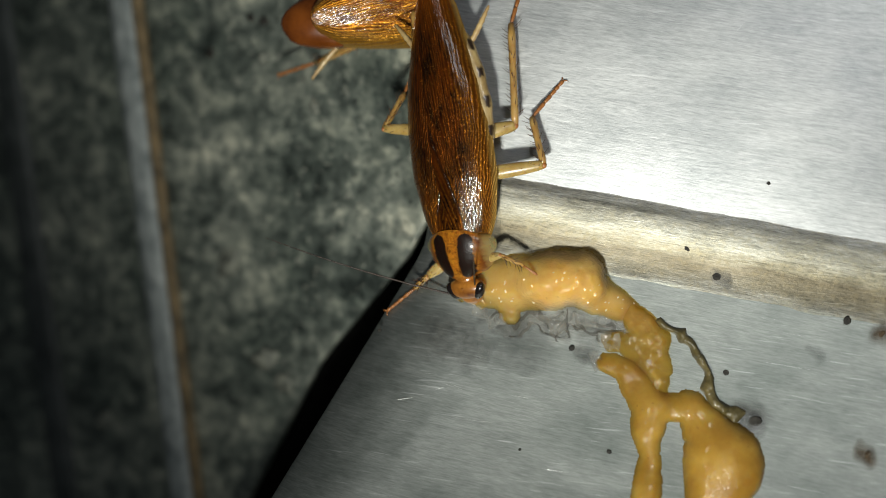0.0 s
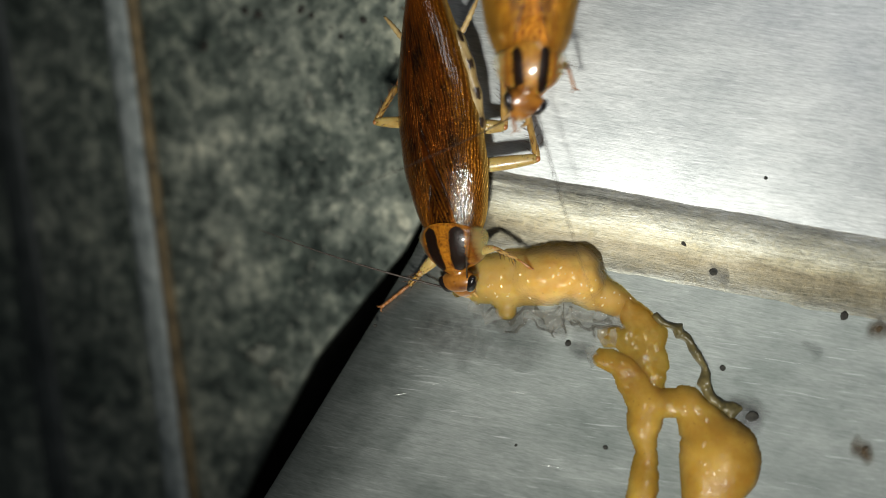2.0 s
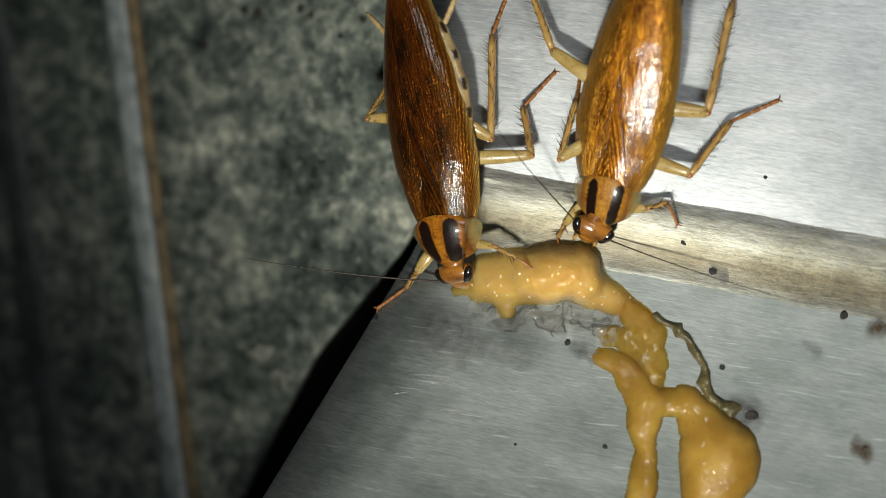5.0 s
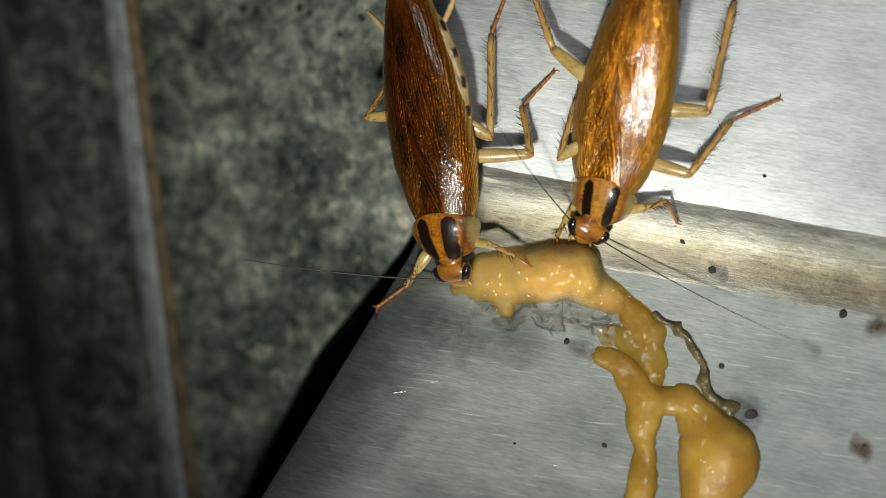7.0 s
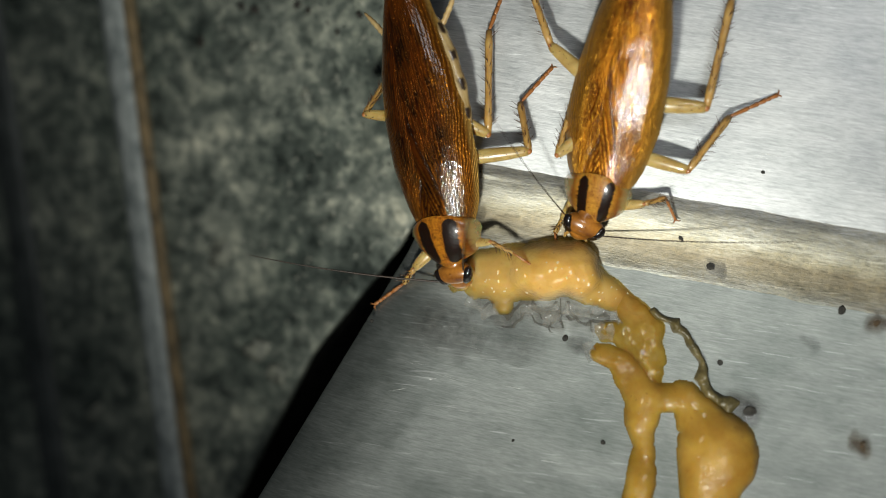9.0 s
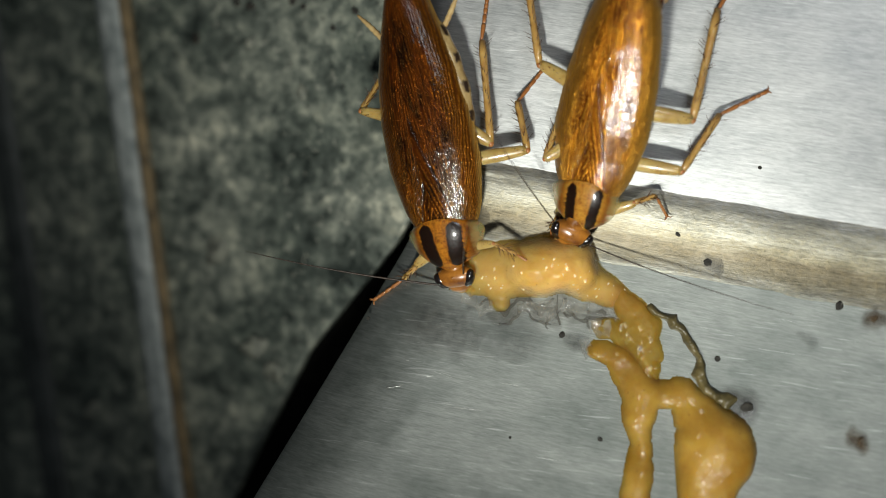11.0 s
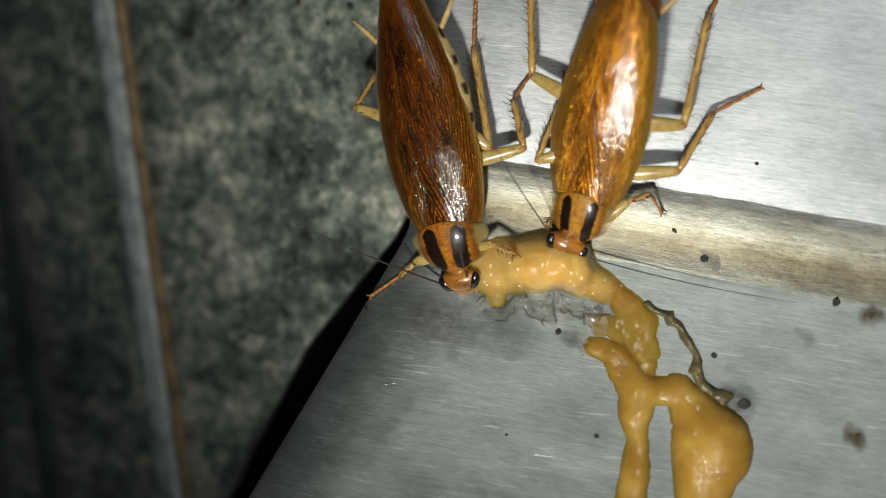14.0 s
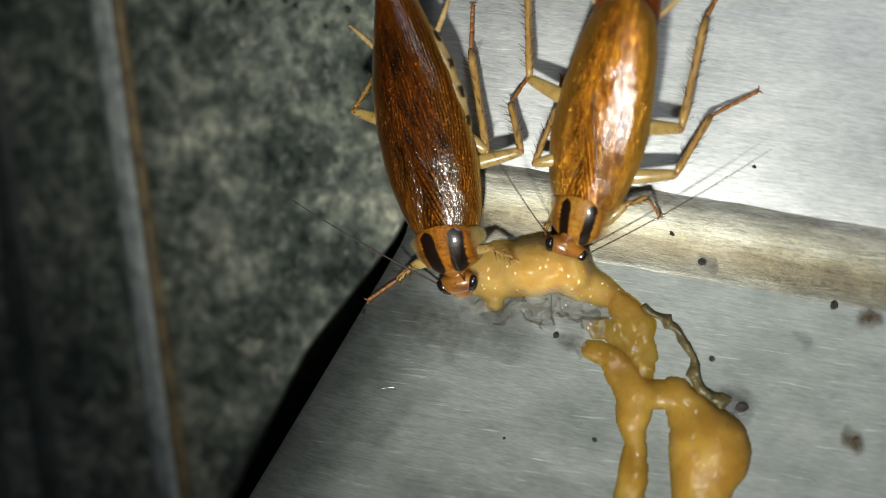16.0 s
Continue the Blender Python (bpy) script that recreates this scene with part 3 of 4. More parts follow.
# ---- bait gel ----
def gel_mesh(name, capsules, mat, cell=0.06, rough=0.12, p=2.6, soft=0.5, fine=1.0, flow=0):
    """A heaped film of gel: smooth union of tapered heaps (x1, y1, x2, y2, radius and height at the one end, at the other)."""
    x0, x1 = min(min(c[0], c[2]) - max(c[4], c[6]) for c in capsules), max(max(c[0], c[2]) + max(c[4], c[6]) for c in capsules)
    y0, y1 = min(min(c[1], c[3]) - max(c[4], c[6]) for c in capsules), max(max(c[1], c[3]) + max(c[4], c[6]) for c in capsules)
    nx, ny = int((x1 - x0) / cell) + 3, int((y1 - y0) / cell) + 3
    verts, high, index, faces, uvs = [], {}, {}, [], []
    for j in range(ny):
        for i in range(nx):
            x, y = x0 + (i - 1) * cell, y0 + (j - 1) * cell
            wx, wy = x + rough * fbm(x * 1.1, y * 1.1, 0, 2), y + rough * fbm(x * 1.1, y * 1.1, 7, 2)
            total = 0.0
            for ax, ay, bx, by, r1, h1, r2, h2 in capsules:
                dx, dy = bx - ax, by - ay
                k = min(1, max(0, ((wx - ax) * dx + (wy - ay) * dy) / (dx * dx + dy * dy + 1e-9)))
                r, h = r1 + (r2 - r1) * k, h1 + (h2 - h1) * k
                q = 1 - ((wx - ax - dx * k) ** 2 + (wy - ay - dy * k) ** 2) / (r * r)
                if q > 0:
                    total += (h * q ** soft) ** p
            high[i, j] = (x, y, total ** (1 / p))
    if flow:
        field = np.array([[high[i, j][2] for i in range(nx)] for j in range(ny)])
        wet = field > 0
        for _ in range(flow):
            field[1:-1, 1:-1] = (field[1:-1, :-2] + field[1:-1, 2:] + field[:-2, 1:-1] + field[2:, 1:-1] + 2 * field[1:-1, 1:-1]) / 6
            field *= wet
        high = {(i, j): (x, y, float(field[j, i])) for (i, j), (x, y, _) in high.items()}
    for j in range(ny - 1):
        for i in range(nx - 1):
            ring = ((i, j), (i + 1, j), (i + 1, j + 1), (i, j + 1))
            if any(high[k][2] > 0 for k in ring):
                for k in ring:
                    if k not in index:
                        x, y, h = high[k]
                        index[k] = len(verts)
                        lump = 1 + 0.03 * fbm(x * 0.9, y * 0.9, 2) + 0.03 * fine * fbm(x * 3, y * 3, 5)
                        verts.append((x, y, steel_height(x, y) + (h * lump if h > 0 else -0.05)))
                        uvs.append((h * lump, 0))
                faces.append(tuple(index[k] for k in ring))
    return mesh_of(name, verts, faces, mat, uvs=uvs)


def heaps(rows):
    """Rows of two ends, radius and height, and radius and height at the second end where it tapers."""
    return [(*a[:2], *b[:2], r, h, *(taper or (r, h))) for a, b, r, h, *taper in rows]


bait_gel = tagged(new("bait_gel"), "glossy amber bait gel smeared over the steel", "bait gel")
dollop = part("dollop", gel_mesh("dollop", heaps([
    ((4.7, -1.4), (6.1, -1.36), 1.34, 1.6, 1.38, 1.75), ((2.3, -1.4), (4.9, -1.42), 0.98, 0.7, 1.28, 1.3), ((1.0, -2.05), (2.4, -1.8), 0.4, 0.15, 0.9, 0.35), ((1.9, -2.3), (4.2, -2.0), 0.5, 0.2, 0.9, 0.5), ((3.0, -2.2), (3.05, -2.98), 0.8, 0.35, 0.48, 0.3),
    ((6.1, -1.5), (7.7, -2.35), 1.3, 1.0, 0.7, 0.55), ((7.2, -2.1), (9.5, -3.5), 0.85, 0.5, 0.42, 0.05)]), GEL, soft=0.36, rough=0.14, p=2.2, fine=0.6, flow=14), bait_gel)
smear = part("smear", gel_mesh("smear", heaps([
    ((8.4, -2.75), (9.5, -4.2), 0.55, 0.34, 0.8, 0.3), ((9.4, -4.2), (9.7, -5.9), 0.66, 0.3, 0.5, 0.22), ((7.7, -4.2), (8.7, -4.25), 0.5, 0.10), ((8.6, -4.4), (9.2, -5.5), 0.6, 0.2),
    ((9.6, -5.8), (9.5, -6.6), 0.55, 0.3, 0.5, 0.12)]), SMEAR, cell=0.05, rough=0.25, soft=0.6, fine=3.0, flow=5), bait_gel, "thin olive-brown smear")
part("residue", gel_mesh("residue", heaps([
    ((2.03, -2.99, 0.91), (3.14, -3.40, 1.15), 0.5, 0.07), ((3.01, -3.40, 1.13), (8.35, -3.30, 1.84), 0.72, 0.08), ((6.57, -3.82, 1.72), (8.32, -4.06, 2.01), 0.6, 0.06)]), CRUST, cell=0.05, rough=0.5, soft=0.9), bait_gel, "wrinkled clear dried film")
for path in (((2.19, -3.12, 0.96), (3.78, -3.24, 1.20), (5.32, -2.97, 1.35), (6.72, -3.77, 1.72), (8.32, -4.06, 2.01)), ((3.00, -3.86, 1.25), (4.54, -3.89, 1.46), (6.33, -3.52, 1.61)), ((3.79, -2.78, 1.10), (5.19, -3.33, 1.41), (5.55, -4.09, 1.64)), ((7.10, -3.06, 1.62), (7.70, -3.81, 1.87), (7.44, -4.37, 1.96))):
    part("wrinkle", gel_mesh("wrinkle", heaps([(a, b, 0.13, 0.06) for a, b in zip(path, path[1:])]), FILM, cell=0.03, rough=0.8), bait_gel, "dark dried crease of film")
drip = part("drip", gel_mesh("drip", heaps([
    ((7.25, -5.1), (8.3, -5.42), 0.44, 0.24, 0.6, 0.32), ((8.3, -5.42), (9.15, -7.0), 0.6, 0.32, 0.86, 0.4), ((9.2, -6.9), (9.0, -7.9), 0.85, 0.4, 0.72, 0.44), ((9.0, -7.9), (9.08, -9.1), 0.72, 0.44, 0.46, 0.34), ((9.08, -9.0), (8.8, -10.6), 0.46, 0.34, 0.66, 0.4), ((8.8, -10.6), (8.45, -12.8), 0.66, 0.4, 0.8, 0.5),
    ((9.3, -7.0), (10.9, -7.0), 0.62, 0.36), ((10.9, -6.95), (12.0, -8.6), 0.7, 0.5, 1.3, 0.75), ((12.22, -9.15), (12.18, -9.4), 1.7, 0.85),
    ((12.1, -9.4), (11.0, -13.2), 1.62, 0.85, 0.55, 0.6), ((11.3, -8.0), (11.1, -11.5), 0.6, 0.5)]), DRIP, rough=0.13, soft=0.42, fine=0.3, p=3.0, flow=12), bait_gel, "smooth golden run of gel")
part("strand", gel_mesh("strand", heaps([
    ((9.83, -3.29), (10.68, -3.75), 0.28, 0.3), ((10.68, -3.75), (11.37, -4.64), 0.22, 0.28), ((11.37, -4.64), (11.75, -5.37), 0.24, 0.28), ((11.75, -5.37), (11.72, -6.1), 0.26, 0.3),
    ((11.72, -6.1), (12.2, -6.94), 0.32, 0.3), ((12.2, -6.94), (12.9, -7.3), 0.36, 0.25)]), STRAND, cell=0.04, rough=0.35, fine=6.0), bait_gel, "dried dark strand")


def wet_material(name, gloss, rough):
    """Clear wet skin: a shine over what lies below."""
    m, t, b = material(name)
    clean, shine, both = t.nodes.new("ShaderNodeBsdfTransparent"), t.nodes.new("ShaderNodeBsdfGlossy"), t.nodes.new("ShaderNodeAddShader")
    shine.inputs["Color"].default_value, shine.inputs["Roughness"].default_value = (gloss, gloss, gloss * 0.98, 1), rough
    t.links.new(clean.outputs[0], both.inputs[0])
    t.links.new(shine.outputs[0], both.inputs[1])
    t.links.new(both.outputs[0], t.nodes["Material Output"].inputs[0])
    t.nodes.remove(b)
    return m


CLEAR = wet_material("clear_wet", 0.5, 0.38)
DULL = wet_material("half_dry_skin", 0.065, 0.5)


def gel_bead(owner, at, size, turn, flat=0.5, mat=CLEAR):
    """A small clear wet swelling in the skin of the gel."""
    near = min(owner.data.vertices, key=lambda v: (v.co.x - at[0] * MM) ** 2 + (v.co.y - at[1] * MM) ** 2).co
    v, f = ellipsoid((0, 0, 0), (size, size * 0.6, size * flat), 12, 8, 0.3, turn)
    part("bead", mesh_of("bead", v, f, mat), owner, "", place(at[0], at[1], near.z / MM + size * flat * 0.2, 0, 0, turn))


wet_spots = random.Random(11)
for x, y in ((3.2, -1.6), (3.1, -2.4), (5.0, -1.2), (5.7, -1.6), (6.2, -2.0), (7.0, -2.2), (7.9, -2.6), (2.4, -1.9)):
    for n in range(5):
        gel_bead(dollop, (x + wet_spots.gauss(0, 0.3), y + wet_spots.gauss(0, 0.22)), wet_spots.uniform(0.03, 0.09), wet_spots.uniform(0, 180))
for x, y, reach in ((8.9, -4.3, 0.3), (9.3, -4.8, 0.3), (9.1, -5.3, 0.3), (9.6, -5.9, 0.2)):
    for n in range(6):
        gel_bead(smear, (x + wet_spots.gauss(0, reach), y + wet_spots.gauss(0, reach * 0.7)), wet_spots.uniform(0.08, 0.2), wet_spots.uniform(20, 130), 0.25, DULL)
for x, y, size, turn in ((11.3, -7.3, 0.3, 125), (11.65, -7.7, 0.22, 120), (9.05, -7.1, 0.2, 80), (8.9, -7.6, 0.12, 60), (11.4, -8.6, 0.22, 60), (11.5, -9.7, 0.2, 20), (8.95, -10.3, 0.2, 80), (8.2, -5.3, 0.14, 140)):
    gel_bead(drip, (x, y), size, turn, 0.3, DULL)


def flake(at, size, turn):
    """A curled flake of clear dried film."""
    verts, n = [], 9
    for j in range(n):
        for i in range(n):
            a, b = (i / (n - 1) - 0.5) * size[0], (j / (n - 1) - 0.5) * size[1]
            a, b = a * (1 + 0.25 * fbm(at[0] + b * 3, at[1])), b * (1 + 0.25 * fbm(at[0], at[1] + a * 3))
            c, d = math.cos(radians(turn)), math.sin(radians(turn))
            x, y = at[0] + a * c - b * d, at[1] + a * d + b * c
            verts.append((x, y, steel_height(x, y) + 0.05 + 0.16 * abs(fbm(x * 2.5, y * 2.5, 4)) + 0.12 * (2 * abs(i / (n - 1) - 0.5)) ** 3))
    part("flake", mesh_of("flake", verts, grid_faces(n, n), FLAKE), bait_gel, "clear curled flake of dried film")


for at, size, turn in (((5.19, -3.42), (0.8, 0.95), 8), ((6.4, -3.25), (1.2, 0.5), -10), ((7.6, -3.3), (1.2, 0.55), -8), ((8.4, -3.55), (0.7, 0.5), 15), ((7.5, -4.15), (0.9, 0.7), -4), ((4.3, -3.25), (0.9, 0.4), 12), ((2.4, -3.3), (0.8, 0.5), 20), ((1.7, -2.9), (0.7, 0.5), -15), ((6.9, -5.05), (0.5, 0.8), 20)):
    flake(at, size, turn)


# ---- dirt ----
def dirt_speck(at, size, flat, seed):
    v, f = ellipsoid((0, 0, 0), (size, size * 0.85, size * flat), 26, 14, 0.2, seed)
    ob = new("dirt_speck", mesh_of("dirt_speck", v, f, RUST))
    ob.matrix_basis = place(at[0], at[1], steel_height(at[0], at[1]) + size * flat * 0.4, 0, 0, seed * 50)
    return tagged(ob, "dark crusty speck of dirt on the steel", "dirt speck", "specks on the steel")


for n, (at, size, flat) in enumerate((
        ((12.34, -1.25, 2.07), 0.2, 0.25), ((17.86, -3.17, 3.19), 0.2, 0.3), ((13.72, -7.58, 3.66), 0.3, 0.2), ((19.32, -3.75, 3.51), 0.16, 0.08), ((11.04, 0.03, 1.71), 0.15, 0.15),
        ((5.84, -4.49, 1.78), 0.15, 0.5), ((14.50, 2.92, 2.78), 0.09, 0.5), ((18.30, -8.81, 4.59), 0.14, 0.06), ((7.32, -8.94, 3.38), 0.12, 0.4),
        ((3.41, -8.91, 2.95), 0.07, 0.5), ((12.58, -5.50, 2.93), 0.15, 0.2), ((-2.94, -3.78, 0.47), 0.09, 0.5))):
    dirt_speck(at, size, flat, n * 1.7)


HALO = film_material("rust_halo", (0.028, 0.016, 0.006), (0.095, 0.058, 0.022), 24.0, 0.7)
DAMP = film_material("damp_grime", (0.02, 0.02, 0.018), (0.09, 0.09, 0.08), 15.0, 0.4)
SOIL = film_material("thin_soil", (0.02, 0.022, 0.022), (0.08, 0.085, 0.08), 9.0, 0.35)
WET = film_material("wet_grime", (0.03, 0.03, 0.028), (0.12, 0.12, 0.11), 26.0, 0.2)


def stain(at, size, mat, label, category):
    film = gel_mesh("film", [(at[0], at[1], at[0] + size * 0.5, at[1] - 0.15, size, 0.04, size, 0.04)], mat, cell=0.05, rough=0.3, soft=1.3)
    tagged(new(category.replace(" ", "_"), film), label, category)


stain((18.02, -8.74, 4.54), 0.62, HALO, "brown rust stain round a dark pit on the steel", "rust stain")
stain((13.06, -7.37, 3.51), 1.0, WET, "grey damp grime beside the gel", "grime patch")
stain((0.03, -4.01, 0.91), 1.7, DAMP, "thin dark smear of soil on brushed steel", "soil smear")
stain((6.44, -4.78, 1.94), 0.55, DAMP, "dark grime round the tip of the gel smear", "grime patch")
stain((19.23, -3.70, 3.48), 0.55, HALO, "brown rust stain on the steel", "rust stain")
stain((3.1, -4.5, 1.3), 1.5, SOIL, "thin grey wash of soil under the gel", "soil smear")
stain((16.28, -4.52, 3.21), 0.4, SOIL, "faint grey grime spot on the steel", "grime patch")
stain((12.39, -1.35, 2.09), 0.6, DAMP, "dark grime round a pit in the weld", "grime patch")
GRAIN = plain("pale_grain", (0.09, 0.10, 0.085), (0.26, 0.265, 0.21), 1400, 0.7)
for n, (at, size) in enumerate((((-11.97, -0.60, -11.01), 0.75), ((-8.56, -7.47, -9.79), 0.6), ((-9.48, -6.21, -10.19), 0.75), ((-20.49, -10.49, -17.31), 0.45), ((-14.44, -11.81, -13.83), 0.4), ((-6.64, 7.44, -6.85), 0.35), ((-21.05, 1.22, -16.24), 0.3), ((-9.51, 10.33, -8.22), 0.3))):
    v, f = ellipsoid((0, 0, 0), (size, size * 1.3, 0.2), 14, 8, 0.6, n * 2.3)
    part("grain", mesh_of("grain", v, f, GRAIN), stone, "pale grain in the stone", place(at[0], at[1], at[2] - 0.05, 0, -31, n * 40))
for n, (x, y, size) in enumerate(((-12.85, 10.79, 0.32), (-10.34, 12.42, 0.24), (-9.52, 12.12, 0.3), (-7.11, 12.14, 0.26), (-6.55, 11.79, 0.18), (-4.97, 10.55, 0.16), (-3.77, 11.26, 0.2))):
    v, f = ellipsoid((0, 0, 0), (size * 0.85, size, 0.12), 12, 7, 0.5, n + 1.0)
    part("pit", mesh_of("pit", v, f, RUST), stone, "dark pit in the stone", place(x, y, stone_height(x, y) + 0.10 * fbm(x * 0.6, y * 0.6) + 0.04, 0, -31, n * 37))


# ---- cockroaches: local +y is forward, the origin below the back edge of the neck shield ----
WING_HALF = ((-11.2, 0.22), (-10.9, 0.5), (-10.2, 0.85), (-9.2, 1.15), (-8, 1.48), (-6.5, 1.84), (-4.5, 2.1), (-2.2, 2.12), (-1, 1.92), (-0.3, 1.78), (0.2, 1.6), (0.6, 1.4))
WING_TOP = ((-11.2, 1.95), (-9, 2.16), (-6, 2.24), (-3, 2.18), (0.2, 2.0))


def wing(side, mat, slim, length):
    tilt = 0.23 if length < 11 else 0.0
    verts, uvs, nu, nv = [], [], 171, 131
    for j in range(nv):
        y = 0.6 - (length + 0.4) * j / (nv - 1)
        half, top = curve_value(WING_HALF, y) * (1.0 if length < 11 else 1.04) * (1 - slim * min(1, max(0, -(y + 2) / 6))), curve_value(WING_TOP, y) + (0.06 * min(7, max(0, -1 - y)) if length < 11 else 0)
        if length < 11:
            half = max(0.25, half * math.sqrt(1 - max(0, (j / (nv - 1) - 0.86) / 0.142) ** 2))
        inner = 0.5 * math.sin(min(1, (0.2 - y) / 4) * math.pi / 2) * min(1, half)
        for i in range(nu):
            k = i / (nu - 1)
            x = -half + (half + inner) * k
            s = (0.2 - y) / 11.8
            fan = (k - 0.5) / (s + 0.45)
            ridge = 0.0022 * math.sin(fan * 125)
            lift = 0.012 if side < 0 else 0.0
            z = top - (0.55 * abs(x / max(half, 0.3)) ** 5 + 0.46 * (x / max(half, 0.3)) ** 2) * min(1, half) + side * x * tilt + ridge + lift * min(1, k * 3)
            verts.append((-side * x, y, z))
            uvs.append((k, s))
    faces = grid_faces(nu, nv)
    return mesh_of("wing", verts, faces if side > 0 else [q[::-1] for q in faces], mat, uvs=uvs)


SHIELD_HALF = ((0, 1.3), (0.04, 1.48), (0.1, 1.62), (0.18, 1.71), (0.3, 1.74), (0.45, 1.62), (0.6, 1.55), (0.75, 1.4), (0.86, 1.22), (0.94, 1.0), (0.98, 0.8), (1, 0.62))


def neck_shield(mat, grow, size, tilt):
    verts, uvs, nu, nv = [], [], 37, 33
    for j in range(nv):
        v = j / (nv - 1)
        half = curve_value(SHIELD_HALF, v)
        for i in range(nu):
            u = -1 + 2 * i / (nu - 1)
            x = u * half * grow
            y = 0.4 + v * size - 0.32 * (1 - v) ** 2 * (1 - u * u) - 0.25 * v * u * u
            z = 2.2 - 0.95 * abs(u) ** 2.6 * (0.45 + 0.55 * half / 1.7) - 0.6 * v ** 2.2 - 0.10 * (1 - v) ** 4 - x * tilt
            verts.append((x, y, z))
            uvs.append((0.5 + x / grow / 3.5, v))
    return mesh_of("neck_shield", verts, grid_faces(nu, nv), mat, uvs=uvs)


def abdomen(lean, slim):
    verts, uvs, nu, nv = [], [], 41, 61
    shape = ((-8.9, 0.25), (-8.6, 0.85), (-8, 1.15), (-7, 1.48), (-5.5, 1.74), (-4, 1.82), (-2, 1.7), (0, 1.3), (1.2, 0.8), (2.0, 0.4), (2.6, 0.15))
    for j in range(nv):
        v = j / (nv - 1)
        y = 2.6 - 11.5 * v
        half = curve_value(shape, y) * (1 + 0.015 * math.sin(v * 56)) * (1 - slim * min(1, max(0, -(y + 2) / 6)))
        mid, thick = 1.12 + 0.03 * min(0, y + 6), 0.72 * min(1, half / 1.2)
        for i in range(nu):
            a = 2 * math.pi * i / (nu - 1)
            verts.append((half * math.cos(a) + lean * min(1, max(0, -y / 5)), y, mid + thick * math.sin(a) * (0.75 if math.sin(a) > 0 else 1)))
            uvs.append((i / (nu - 1), v))
    return mesh_of("abdomen", verts, grid_faces(nu, nv), ABDOMEN, uvs=uvs)


def head_mesh():
    return mesh_of("head", *joined(ellipsoid((0, 2.66, 1.12), (0.95, 0.52, 0.46), 26, 16), ellipsoid((0, 3.0, 0.72), (0.6, 0.48, 0.5), 18, 12), ellipsoid((0, 2.2, 1.15), (0.5, 0.6, 0.36), 16, 10)), FACE)


def eye_mesh(s):
    v, f = ellipsoid((0, 0, 0), (0.27, 0.46, 0.27), 20, 14)
    turn = Euler((radians(-18), radians(s * 24), radians(s * 24))).to_matrix()
    return mesh_of("eye", [tuple(turn @ Vector(p) + Vector((s * 0.66, 2.80, 1.19))) for p in v], f, EYE)


def mouth_mesh():
    v, f = ellipsoid((0, 0, 0), (0.34, 0.2, 0.3), 14, 9, 0.2, 3.0)
    return mesh_of("mouthparts", [(p[0], p[1] + 3.38, p[2] + 0.45) for p in v], f, SHIN)


def palp_mesh(s):
    return mesh_of("palp", *tube([(s * 0.3, 3.2, 0.6), (s * 0.42, 3.36, 0.58), (s * 0.5, 3.5, 0.5), (s * 0.45, 3.7, 0.25), (s * 0.38, 3.75, 0.0)], [0.05, 0.075, 0.08, 0.075, 0.045], 8), SHIN)


def femur_mesh(length, fat):
    """Flattened and slightly bellied, with a thin rim along its lower edge."""
    pts = [(0, length * k / 12, 0.05 * math.sin(k * math.pi / 12)) for k in range(13)]
    rad = [fat * r for r in (0.7, 0.8, 0.86, 0.88, 0.88, 0.87, 0.85, 0.82, 0.78, 0.73, 0.68, 0.62, 0.5)]
    v, f = tube(pts, rad, 16)
    return mesh_of("femur", [(x * 1.1, y, z * 0.75) for x, y, z in v], f, PALE)


def knee_mesh(fat):
    return mesh_of("knee", *ellipsoid((0, 0, 0), (fat * 0.62, fat * 0.78, fat * 0.62), 14, 10), FOOT)


def tibia_mesh(length, fat):
    pts = [(0, length * k / 8, 0) for k in range(9)]
    rad = [fat * r for r in (0.8, 1.05, 0.95, 0.9, 0.9, 0.92, 0.98, 1.05, 0.8)]
    return mesh_of("tibia", *tube(pts, rad, 10), SHIN)


def spine_mesh(length, fat, rng, reach):
    """The row of thin dark spines of a shin or thigh."""
    pieces = []
    for k in range(int(9 + length * 5)):
        y = length * (0.08 + 0.9 * k / (8 + length * 5))
        a = rng.choice((0.1, 0.9, 1.6, 2.2, 3.0)) + rng.uniform(-0.3, 0.3)
        out = Vector((math.cos(a), 0.6, math.sin(a))).normalized()
        base = Vector((math.cos(a) * fat * 0.8, y, math.sin(a) * fat * 0.8))
        size = rng.uniform(0.6, 1.1) * reach
        bend = base + out * size * 0.55 + Vector((0, 0.03 * reach, 0))
        pieces.append(tube([base, bend, base + out * size + Vector((0, 0.1 * reach, 0))], [0.02, 0.014, 0.004], 5))
    return mesh_of("spine_fringe", *joined(*pieces), SPINE)


def tarsus_mesh(length, fat):
    pieces, y = [], 0.0
    for k, share in enumerate((0.40, 0.2, 0.15, 0.1, 0.15)):
        n = length * share
        pieces.append(tube([(0, y, 0), (0, y + n * 0.3, 0), (0, y + n * 0.85, 0), (0, y + n, 0)], [fat * 0.6, fat * 0.72, fat * 0.95, fat * 0.7], 8))
        y += n
    for s in (-1, 1):
        pieces.append(tube([(0, y, 0), (s * 0.12, y + 0.12, 0.02), (s * 0.2, y + 0.16, -0.08)], [0.04, 0.03, 0.008], 5))
    return mesh_of("tarsus", *joined(*pieces), FOOT)


